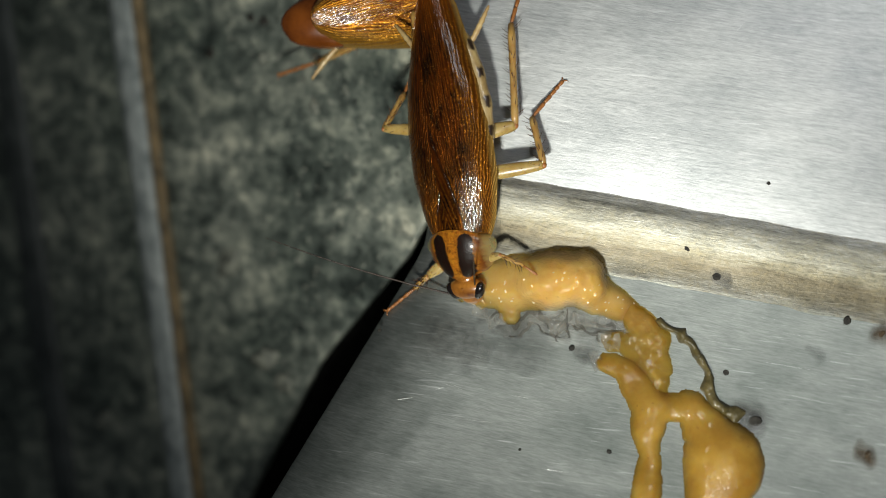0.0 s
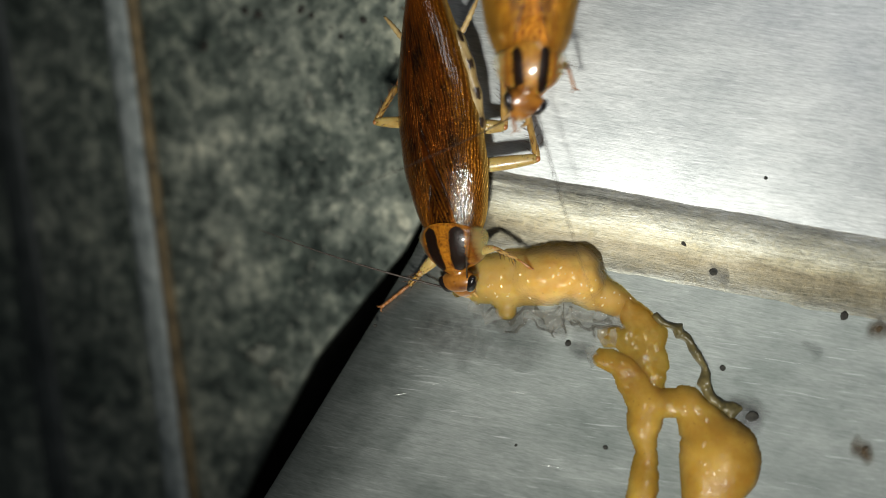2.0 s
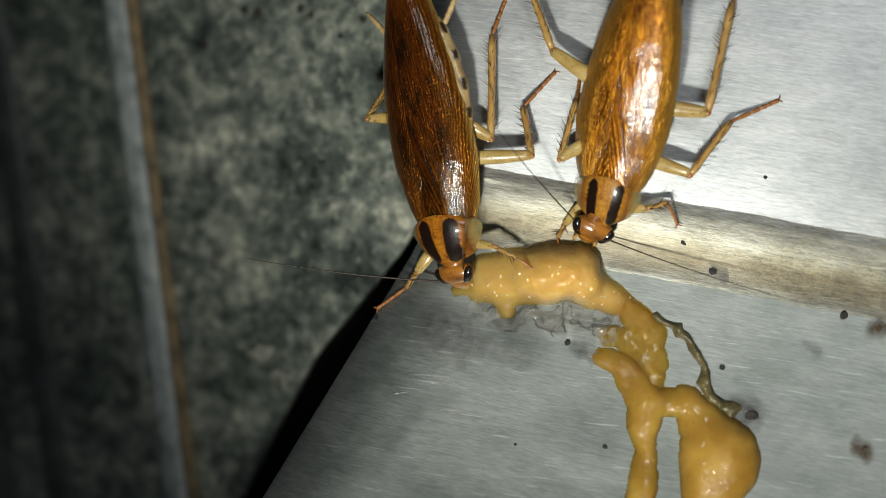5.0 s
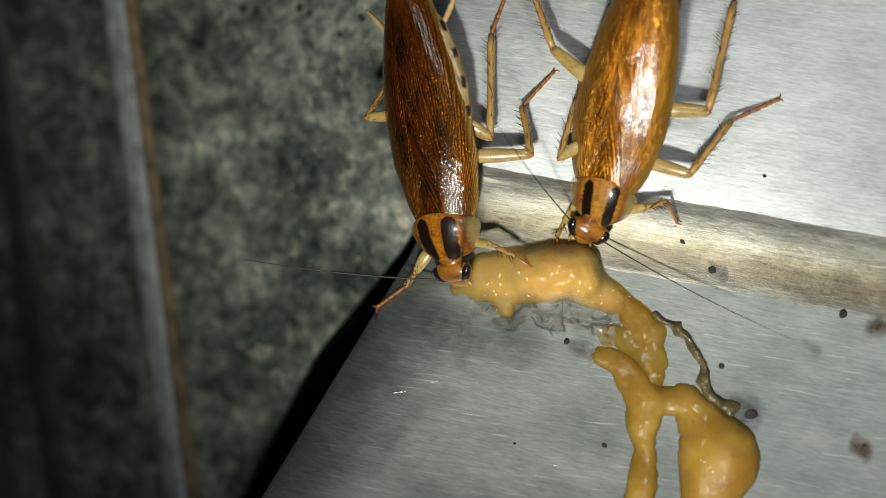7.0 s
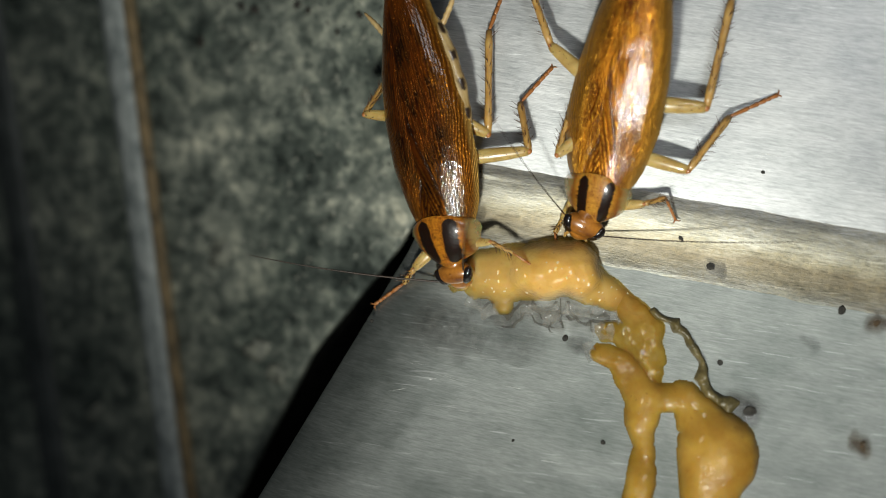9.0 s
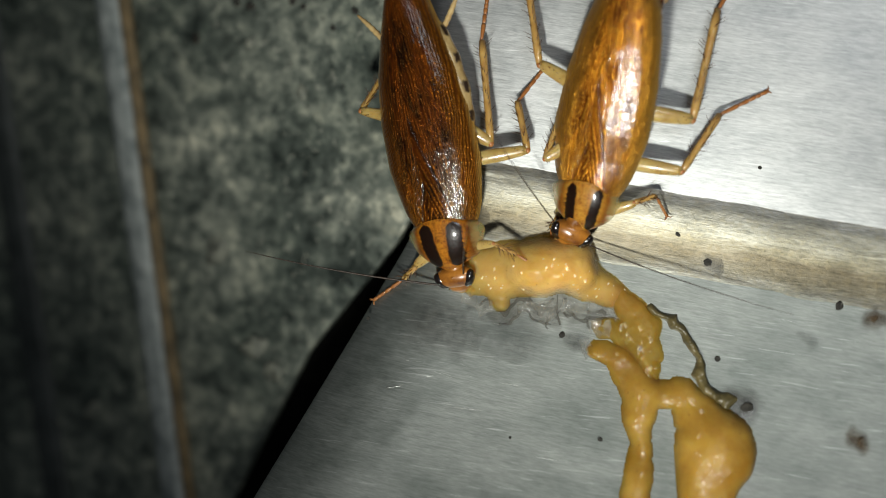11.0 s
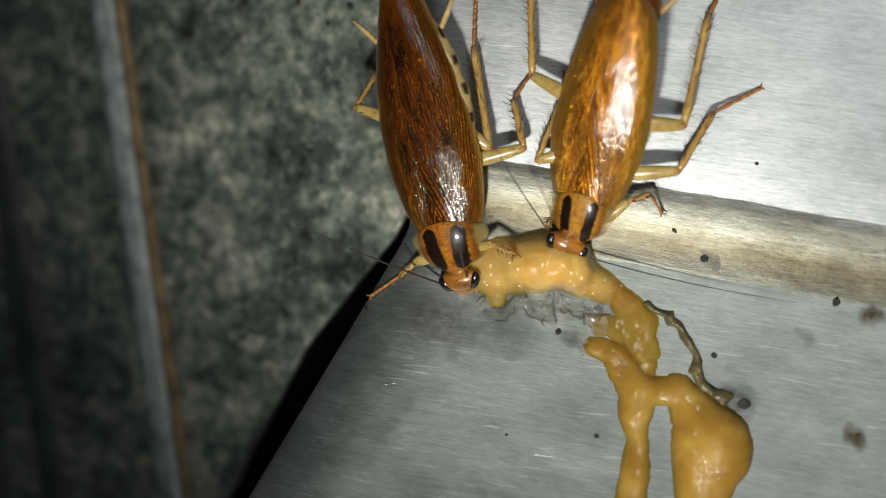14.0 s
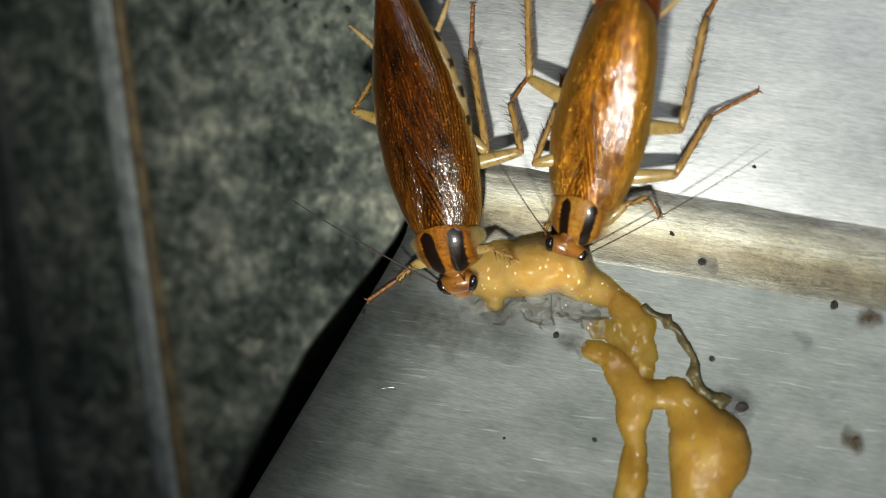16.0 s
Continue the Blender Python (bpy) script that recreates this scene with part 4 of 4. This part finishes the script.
def antenna_mesh(length, bend, fat):
    n = 90
    pts, rad = [], []
    for k in range(n + 1):
        q = k / n
        pts.append((bend * q * q, length * q, -0.5 * q * q))
        rad.append(fat * (0.044 * (1 - q) ** 0.6 + 0.008) * (1.18 if k % 2 else 0.86) * (1.5 if k < 3 else 1))
    return mesh_of("antenna", *tube(pts, rad, 8), FEELER)


def cercus_mesh():
    n, pts, rad = 16, [], []
    for k in range(n + 1):
        q = k / n
        pts.append((0.15 * q * q, -2.3 * q, 0.1 * q))
        rad.append(0.12 * math.sin(0.45 + 2.5 * q) ** 0.7 * (1.15 if k % 2 else 0.88) + 0.01)
    return mesh_of("cercus", *tube(pts, rad, 9), CERCUS)


def segment_pose(a, b):
    d = b - a
    return Matrix.Translation(a * MM) @ d.to_track_quat("Y", "Z").to_matrix().to_4x4()


def cockroach(label, wing_mat, rows, feelers, legs, ref, planted, lean, slim, length):
    """One animal with its parts. legs: (hip in its own space, thickness, rows of seconds and where knee, ankle and toe stand then), feelers: (base in its own space, length, bend, thickness)."""
    rng = random.Random(len(label))
    roach = tagged(new("cockroach"), label, "cockroach", "cockroaches at the gel")
    part("abdomen", abdomen(lean, slim), roach, "pale tan abdomen with black spots along its edge")
    part("wing", wing(1, wing_mat, slim, length), roach, "veined glossy wing cover")
    part("wing", wing(-1, wing_mat, slim, length), roach, "veined glossy wing cover")
    if length < 11:
        part("tail_plate", mesh_of("tail_plate", *ellipsoid((0, -7.7, 1.15), (1.42, 2.7, 0.9), 30, 20, 0.03), TAIL), roach, "smooth glossy red-brown end of the abdomen")
    part("neck_shield", neck_shield(SHIELD_GOLD, 0.9, 2.02, 0.16) if length < 11 else neck_shield(SHIELD_DARK, 1.06, 2.08, 0.0), roach, "tan neck shield with two black stripes")
    head = part("head", head_mesh(), roach, "small brown head", place(0.46, 2.62, 0.38, 0, -11, -12) @ place(0, -2.76, 0) if length < 11 else place(-0.05, 0.2, 0.06))
    part("mouthparts", mouth_mesh(), head, "amber mouthparts sunk in gel")
    for s in (-1, 1):
        part("eye", eye_mesh(s), head, "shiny black eye")
        part("palp", palp_mesh(s), head, "short jointed amber palp")
        part("cercus", cercus_mesh(), roach, "pale jointed tail feeler", place(s * 1.15, -7.7, 1.0, 12, 0, -s * -36))
    poses = {r[0]: place(*r[1:]) for r in rows}
    moves = [(roach, [(t, m) for t, m in poses.items()])]
    for (base, length, bend, fat), aims in feelers:
        ob = part("antenna", antenna_mesh(length, bend, fat), roach, "long thin dark antenna")
        track = []
        for t, m in poses.items():
            tip = Vector([curve_value([(a[0], a[1][k]) for a in aims], t) for k in range(3)])
            local = (m.inverted() @ (tip * MM)) / MM
            track.append((t, segment_pose(Vector(base), local)))
        moves.append((ob, track))
    for n, (hip, fat, stands) in enumerate(legs):
        hip, first = Vector(hip), stands[0]
        back = poses[min(poses, key=lambda t: abs(t - ref))].inverted()
        k0, a0, e0 = ((back @ (Vector(p) * MM)) / MM for p in first[1:])
        lf, lt, le = (k0 - hip).length, (a0 - k0).length, (e0 - a0).length
        thigh = part("femur", femur_mesh(lf, fat), roach, "pale straw-coloured femur")
        shin = part("tibia", tibia_mesh(lt, fat * 0.5), roach, "amber spiny tibia")
        foot = part("tarsus", tarsus_mesh(le, fat * 0.32), roach, "thin red-brown jointed foot")
        part("knee", knee_mesh(fat * 0.66), shin, "red-brown knee joint")
        part("spine_fringe", spine_mesh(lt, fat * 0.5, rng, 0.42), shin, "fringe of thin dark spines")
        part("spine_fringe", spine_mesh(lf, fat * 0.8, rng, 0.10), thigh, "fringe of short dark bristles")
        tracks = ([], [], [])
        for t, m in poses.items():
            inv = m.inverted()
            stay = min(1, max(0, (t - planted + 0.3) / 0.3))
            swing = math.sin(t * 17 + n * math.pi) * (1 - stay)
            tuck = 0.25 if t < 1.25 else 0.5 + 0.5 * min(1, max(0, (t - 2.5) / 0.4))
            loose = Vector((0, 0.9 * swing, 0.5 * max(0, math.cos(t * 17 + n * math.pi)) * (1 - stay)))
            joints = []
            for at, own in zip((1, 2, 3), (k0, a0, e0)):
                stood = Vector([curve_value([(row[0], row[at][c]) for row in stands], t) for c in range(3)])
                walking = Vector((own.x * tuck, own.y, own.z)) + loose * (0.5 if at == 1 else 1)
                joints.append(walking.lerp((inv @ (stood * MM)) / MM, stay))
            k, a, e = joints
            root = k + (hip - k).normalized() * lf
            a2 = k + (a - k).normalized() * lt
            e2 = a2 + (e - a).normalized() * le
            for track, p, q in zip(tracks, (root, k, a2), (k, a2, e2)):
                track.append((t, segment_pose(p, q)))
        moves += list(zip((thigh, shin, foot), tracks))
    return moves


BODY_DARK = [
    (0.00, 1.349, 1.232, 0.563, -7.0, 31.0, -177.4),
    (0.50, 1.372, 1.230, 0.563, -7.0, 31.0, -177.4),
    (1.00, 1.392, 1.186, 0.563, -7.0, 31.0, -177.2),
    (1.50, 1.544, 1.139, 0.563, -7.0, 31.0, -177.2),
    (2.00, 1.147, 1.322, 0.563, -7.0, 31.0, -176.9),
    (2.50, 0.895, 1.297, 0.563, -7.0, 31.0, -176.7),
    (3.00, 0.639, 1.574, 0.563, -7.0, 31.0, -174.2),
    (3.50, 0.867, 1.599, 0.563, -7.0, 31.0, -173.6),
    (4.00, 0.865, 1.616, 0.563, -7.0, 31.0, -173.6),
    (6.50, 0.791, 1.711, 0.563, -7.0, 31.0, -174.1),
    (7.00, 0.803, 1.700, 0.563, -7.0, 31.0, -174.2),
    (7.50, 0.794, 1.696, 0.563, -7.0, 31.0, -174.3),
    (8.00, 0.811, 1.670, 0.563, -7.0, 31.0, -174.3),
    (8.50, 0.963, 1.439, 0.563, -7.0, 31.0, -173.9),
    (9.00, 0.930, 1.459, 0.563, -7.0, 31.0, -173.6),
    (11.50, 0.936, 1.016, 0.563, -7.0, 20.0, -172.3),
    (12.00, 0.998, 0.909, 0.563, -7.0, 20.0, -171.8),
    (12.50, 1.098, 0.896, 0.563, -7.0, 20.0, -171.3),
    (13.00, 1.105, 0.918, 0.563, -7.0, 20.0, -171.1),
    (13.50, 1.054, 0.958, 0.563, -7.0, 20.0, -170.9),
    (14.00, 1.215, 0.871, 0.563, -7.0, 20.0, -170.7),
    (14.50, 1.183, 0.894, 0.563, -7.0, 20.0, -170.4),
    (15.00, 1.005, 0.935, 0.563, -7.0, 20.0, -170.4),
    (15.50, 1.214, 0.863, 0.563, -7.0, 20.0, -170.4),
    (16.00, 1.215, 0.884, 0.563, -7.0, 20.0, -170.3),
]
BODY_GOLD = [
    (0.00, 2.502, 12.445, -2.295, 0.0, 4.0, -80.0),
    (0.30, 2.412, 12.494, -2.295, 0.0, 4.0, -80.0),
    (0.50, 2.203, 12.968, -2.295, 0.0, 4.0, -79.0),
    (0.60, 1.990, 13.991, -2.295, 0.0, 4.0, -76.0),
    (0.70, 1.714, 15.174, -2.095, 0.0, 4.0, -64.0),
    (0.80, 0.904, 16.872, -2.095, 0.0, 4.0, -47.0),
    (0.90, 0.027, 18.731, -1.595, 0.0, 4.0, -30.0),
    (1.00, -1.476, 20.648, -1.095, 0.0, 4.0, -18.0),
    (1.10, -2.117, 22.722, -0.595, 0.0, 4.0, -12.0),
    (1.20, 1.195, 24.452, 0.405, 0.0, 4.0, -28.0),
    (1.35, 3.506, 23.380, 1.908, -5.0, 0.0, -79.9),
    (1.50, 4.224, 18.551, 2.908, -5.0, 0.0, -139.9),
    (1.60, 3.567, 14.369, 3.308, -5.0, 0.0, -168.0),
    (1.70, 3.288, 12.290, 3.420, -8.0, 0.0, -180.4),
    (1.80, 4.442, 10.426, 3.720, -8.0, 0.0, -181.6),
    (1.90, 4.225, 9.590, 3.920, -8.0, 0.0, -179.5),
    (2.00, 3.854, 8.817, 3.920, -8.0, 0.0, -179.3),
    (2.10, 2.618, 8.074, 3.720, -8.0, 0.0, -188.0),
    (2.20, 2.436, 7.371, 3.520, -8.0, 0.0, -192.2),
    (2.30, 2.385, 7.042, 3.520, -8.0, 0.0, -189.6),
    (2.40, 2.526, 6.758, 3.520, -8.0, 0.0, -187.1),
    (2.50, 3.545, 6.265, 3.352, -8.0, 10.0, -186.2),
    (2.60, 4.058, 5.883, 3.152, -8.0, 10.0, -186.2),
    (2.70, 4.497, 5.189, 2.952, -8.0, 10.0, -186.0),
    (2.80, 5.074, 4.310, 2.752, -8.0, 10.0, -184.1),
    (2.90, 5.512, 3.727, 2.552, -8.0, 10.0, -183.4),
    (3.00, 5.794, 3.451, 2.377, -12.0, 10.0, -183.1),
    (3.10, 6.282, 3.539, 2.177, -12.0, 10.0, -185.3),
    (3.20, 7.804, 3.612, 1.977, -12.0, 10.0, -183.4),
    (3.30, 8.106, 3.325, 1.977, -12.0, 10.0, -187.9),
    (3.40, 8.132, 3.322, 1.877, -12.0, 10.0, -188.4),
    (3.50, 8.328, 3.369, 1.777, -12.0, 10.0, -188.7),
    (3.60, 8.393, 3.258, 1.677, -12.0, 10.0, -190.8),
    (4.00, 8.104, 3.455, 1.818, -16.0, 11.0, -192.9),
    (6.50, 7.856, 3.239, 1.818, -16.0, 11.0, -194.4),
    (7.00, 7.794, 3.264, 1.818, -16.0, 11.0, -194.3),
    (7.50, 7.743, 3.255, 1.818, -16.0, 11.0, -194.1),
    (8.00, 7.715, 3.229, 1.818, -16.0, 11.0, -194.0),
    (8.50, 7.602, 3.226, 1.818, -16.0, 11.0, -193.8),
    (9.00, 7.646, 3.309, 1.818, -16.0, 11.0, -193.7),
    (11.50, 7.238, 2.633, 1.985, -16.0, 11.0, -194.4),
    (12.00, 7.290, 2.485, 2.018, -16.0, 11.0, -194.5),
    (12.50, 7.318, 2.387, 2.018, -16.0, 11.0, -194.7),
    (13.00, 7.286, 2.291, 2.018, -16.0, 11.0, -194.7),
    (13.50, 7.225, 2.133, 2.018, -16.0, 11.0, -194.7),
    (14.00, 7.233, 2.120, 2.018, -16.0, 11.0, -194.7),
    (14.50, 7.274, 2.174, 2.018, -16.0, 11.0, -194.7),
    (15.00, 7.214, 2.136, 2.018, -16.0, 11.0, -194.8),
    (15.50, 7.351, 2.290, 2.018, -16.0, 11.0, -194.8),
    (16.00, 7.309, 2.116, 2.018, -16.0, 11.0, -194.8),
]

dark_legs = [
    ((-0.9, 1.6, 0.9), 0.22, ((0, (2.57, -0.28, 2.74), (3.59, -0.74, 2.57), (5.08, -1.75, 2.62)), (3, (2.44, -0.14, 2.71), (3.41, -0.62, 2.52), (5.08, -1.74, 2.62)), (9, (2.44, -0.14, 2.71), (3.41, -0.62, 2.52), (5.08, -1.74, 2.62)), (12, (2.87, -0.52, 2.83), (3.63, -0.88, 2.6), (5.07, -1.74, 2.61)))),
    ((-1.2, -2.2, 0.8), 0.34, ((1.5, (4.5, 3.76, 2.62), (4.05, 5.97, 1.75), (5.47, 7.66, 1.42)), (3, (4.16, 3.9, 2.57), (3.84, 6.05, 1.71), (5.27, 7.63, 1.38)), (9, (4.16, 3.9, 2.57), (3.84, 6.05, 1.71), (5.27, 7.63, 1.38)), (12, (4.28, 3.7, 2.58), (3.88, 5.95, 1.71), (4.68, 7.11, 1.24)))),
    ((-1.2, -4.0, 0.8), 0.36, ((1.5, (3.24, 5.54, 2.47), (3.1, 10.22, 1.78), (3.65, 12.17, 1.3)), (3, (2.36, 4.68, 2.26), (2.44, 9.71, 1.63), (3.08, 11.46, 1.16)), (9, (2.36, 4.68, 2.26), (2.44, 9.71, 1.63), (3.08, 11.46, 1.16)), (12, (2.78, 3.73, 2.29), (2.18, 8.01, 1.5), (2.34, 10.88, 0.99)))),
    ((0.9, 1.6, 0.9), 0.3, ((1.5, (-0.68, -1.24, 0.4), (-1.3, -1.83, -0.1), (-2.61, -2.91, -0.4)), (3, (-0.98, -1.36, 0.4), (-1.49, -2.09, -0.1), (-2.58, -2.89, -0.4)), (9, (-0.98, -1.36, 0.4), (-1.49, -2.09, -0.1), (-2.58, -2.89, -0.4)), (12, (-0.63, -1.41, 0.4), (-1.35, -2.05, -0.1), (-2.58, -2.9, -0.4)))),
    ((1.0, -4.4, 0.8), 0.3, ((1.5, (-2.73, 5.58, 0.5), (-1.8, 7.32, -0.2), (-1.44, 8.28, -0.4)), (3, (-3.27, 5.75, 0.5), (-2.38, 7.27, -0.2), (-2.02, 8.22, -0.4)), (16, (-3.23, 5.74, 0.5), (-2.48, 7.03, -0.2), (-2.12, 7.97, -0.4)))),
    ((1.2, -4.0, 0.8), 0.34, ((0, (-1.21, 8.73, 0.20), (-1.38, 11.18, -0.20), (-1.30, 13.30, -0.20)),))]
dark_feelers = [
    (((0.35, 3.35, 0.85), 9.5, 0.6, 1.0), ((0.0, (-7.83, -0.28, 1.50)), (1.0, (-9.89, 0.54, 1.50)), (1.5, (-12.58, 1.46, 1.00)), (2.5, (-9.38, -0.36, 1.50)), (3.5, (-7.25, -1.46, 2.00)), (7.0, (-7.83, -1.52, 1.50)),
                                (9.0, (-11.80, -1.22, 1.00)), (11.5, (-8.94, -1.33, 1.00)), (12.5, (-7.32, 0.54, 1.50)), (14.5, (-4.77, -0.47, 4.00)), (16.0, (-7.32, 1.70, 1.50)))),
    (((-0.35, 3.05, 0.95), 8.0, 0.4, 0.7), ((0.0, (0.80, 1.36, 9.00)), (6.5, (0.58, 1.80, 9.00)), (12.0, (1.03, 0.47, 9.00)), (16.0, (0.36, 0.02, 9.00))))]
gold_legs = [
    ((-0.9, 1.5, 0.9), 0.26, ((8, (9.18, 1.52, 3.16), (10.17, 1.78, 2.92), (10.68, 0.84, 2.48)), (9, (9.18, 1.52, 3.16), (10.17, 1.78, 2.92), (10.68, 0.84, 2.48)), (12, (8.79, 1.31, 3.16), (10.09, 1.7, 2.93), (10.63, 0.96, 2.45)))),
    ((-1.2, -0.9, 0.8), 0.34, ((8, (10.98, 2.95, 3.81), (12.88, 5.32, 3.39), (15.04, 6.29, 3.17)), (9, (10.98, 2.95, 3.81), (12.88, 5.32, 3.39), (15.04, 6.29, 3.17)), (12, (10.85, 2.58, 3.77), (12.47, 5.11, 3.3), (14.63, 6.2, 3.08)))),
    ((-1.2, -3.2, 0.8), 0.38, ((8, (11.71, 5.64, 4.08), (12.93, 10.46, 3.65), (13.83, 12.03, 3.22)), (9, (11.71, 5.64, 4.08), (12.93, 10.46, 3.65), (13.83, 12.03, 3.22)), (12, (11.07, 4.53, 3.91), (12.3, 9.54, 3.49), (13.28, 11.15, 3.08)))),
    ((0.9, 1.5, 0.9), 0.24, ((8, (5.78, 0.86, 1.20), (5.44, 0.25, 1.20), (5.53, -0.58, 1.40)),)),
    ((1.2, -1.2, 0.8), 0.3, ((8, (5.39, 3.71, 2.79), (6.23, 6.4, 2.18), (6.48, 7.6, 1.61)), (9, (5.39, 3.71, 2.79), (6.23, 6.4, 2.18), (6.48, 7.6, 1.61)), (12, (4.85, 3.17, 2.66), (5.91, 5.65, 2.09), (6.3, 7.79, 1.59)))),
    ((1.2, -3.6, 0.8), 0.36, ((8, (5.1, 8.5, 2.97), (3.62, 13.11, 2.02), (3.58, 15.24, 1.44)), (9, (5.1, 8.5, 2.97), (3.62, 13.11, 2.02), (3.58, 15.24, 1.44)), (12, (4.66, 6.85, 2.81), (4.64, 11.77, 2.15), (4.87, 13.64, 1.61))))]
gold_feelers = [
    (((-0.35, 3.05, 0.9), 9.5, -0.6, 0.65), ((0.0, (20, 30, 4)), (1.6, (10, 0, 4)), (2.0, (5.21, 1.47, 5.00)), (2.8, (7.78, 0.52, 4.00)), (3.4, (12.07, 0.02, 4.57)), (6.5, (13.33, -3.64, 4.43)), (7.2, (13.33, -3.88, 4.41)), (8.0, (12.60, -1.44, 4.40)),
                                (9.0, (12.59, -0.46, 4.44)), (11.4, (13.17, -3.73, 3.61)), (12.0, (8.32, -1.22, 6.45)), (13.2, (8.32, -1.22, 6.45)), (14.0, (15.1, -3.63, 3.77)), (14.9, (13.12, -2.63, 3.9)), (15.5, (13.57, 1.70, 5.34)), (16.0, (14.58, 2.79, 5.18)))),
    (((0.35, 3.05, 0.95), 8.0, 0.5, 0.65), ((0.0, (18, 34, 4)), (1.6, (0, 0, 4)), (2.0, (-0.57, 3.34, 6.00)), (3.0, (0.85, 4.52, 6.00)), (6.5, (2.27, 4.29, 6.00)), (9.0, (2.51, 4.05, 6.00)), (12.5, (2.27, 3.58, 6.00)), (16.0, (2.56, 3.40, 5.00))))]
ANIMALS = (
    ("dark brown glossy cockroach straddling the sheet's edge, feeding on gel", WING_DARK, BODY_DARK, dark_feelers, dark_legs, 0.0, -1.0, -0.5, 0.0, 11.4),
    ("golden brown glossy cockroach that walks up and feeds on gel", WING_GOLD, BODY_GOLD, gold_feelers, gold_legs, 8.0, 3.6, 0.0, 0.10, 9.0))
MOVES = [move for animal in ANIMALS for move in cockroach(*animal)]


def motions():
    for ob, rows in MOVES:
        walk(ob, rows)


motions()
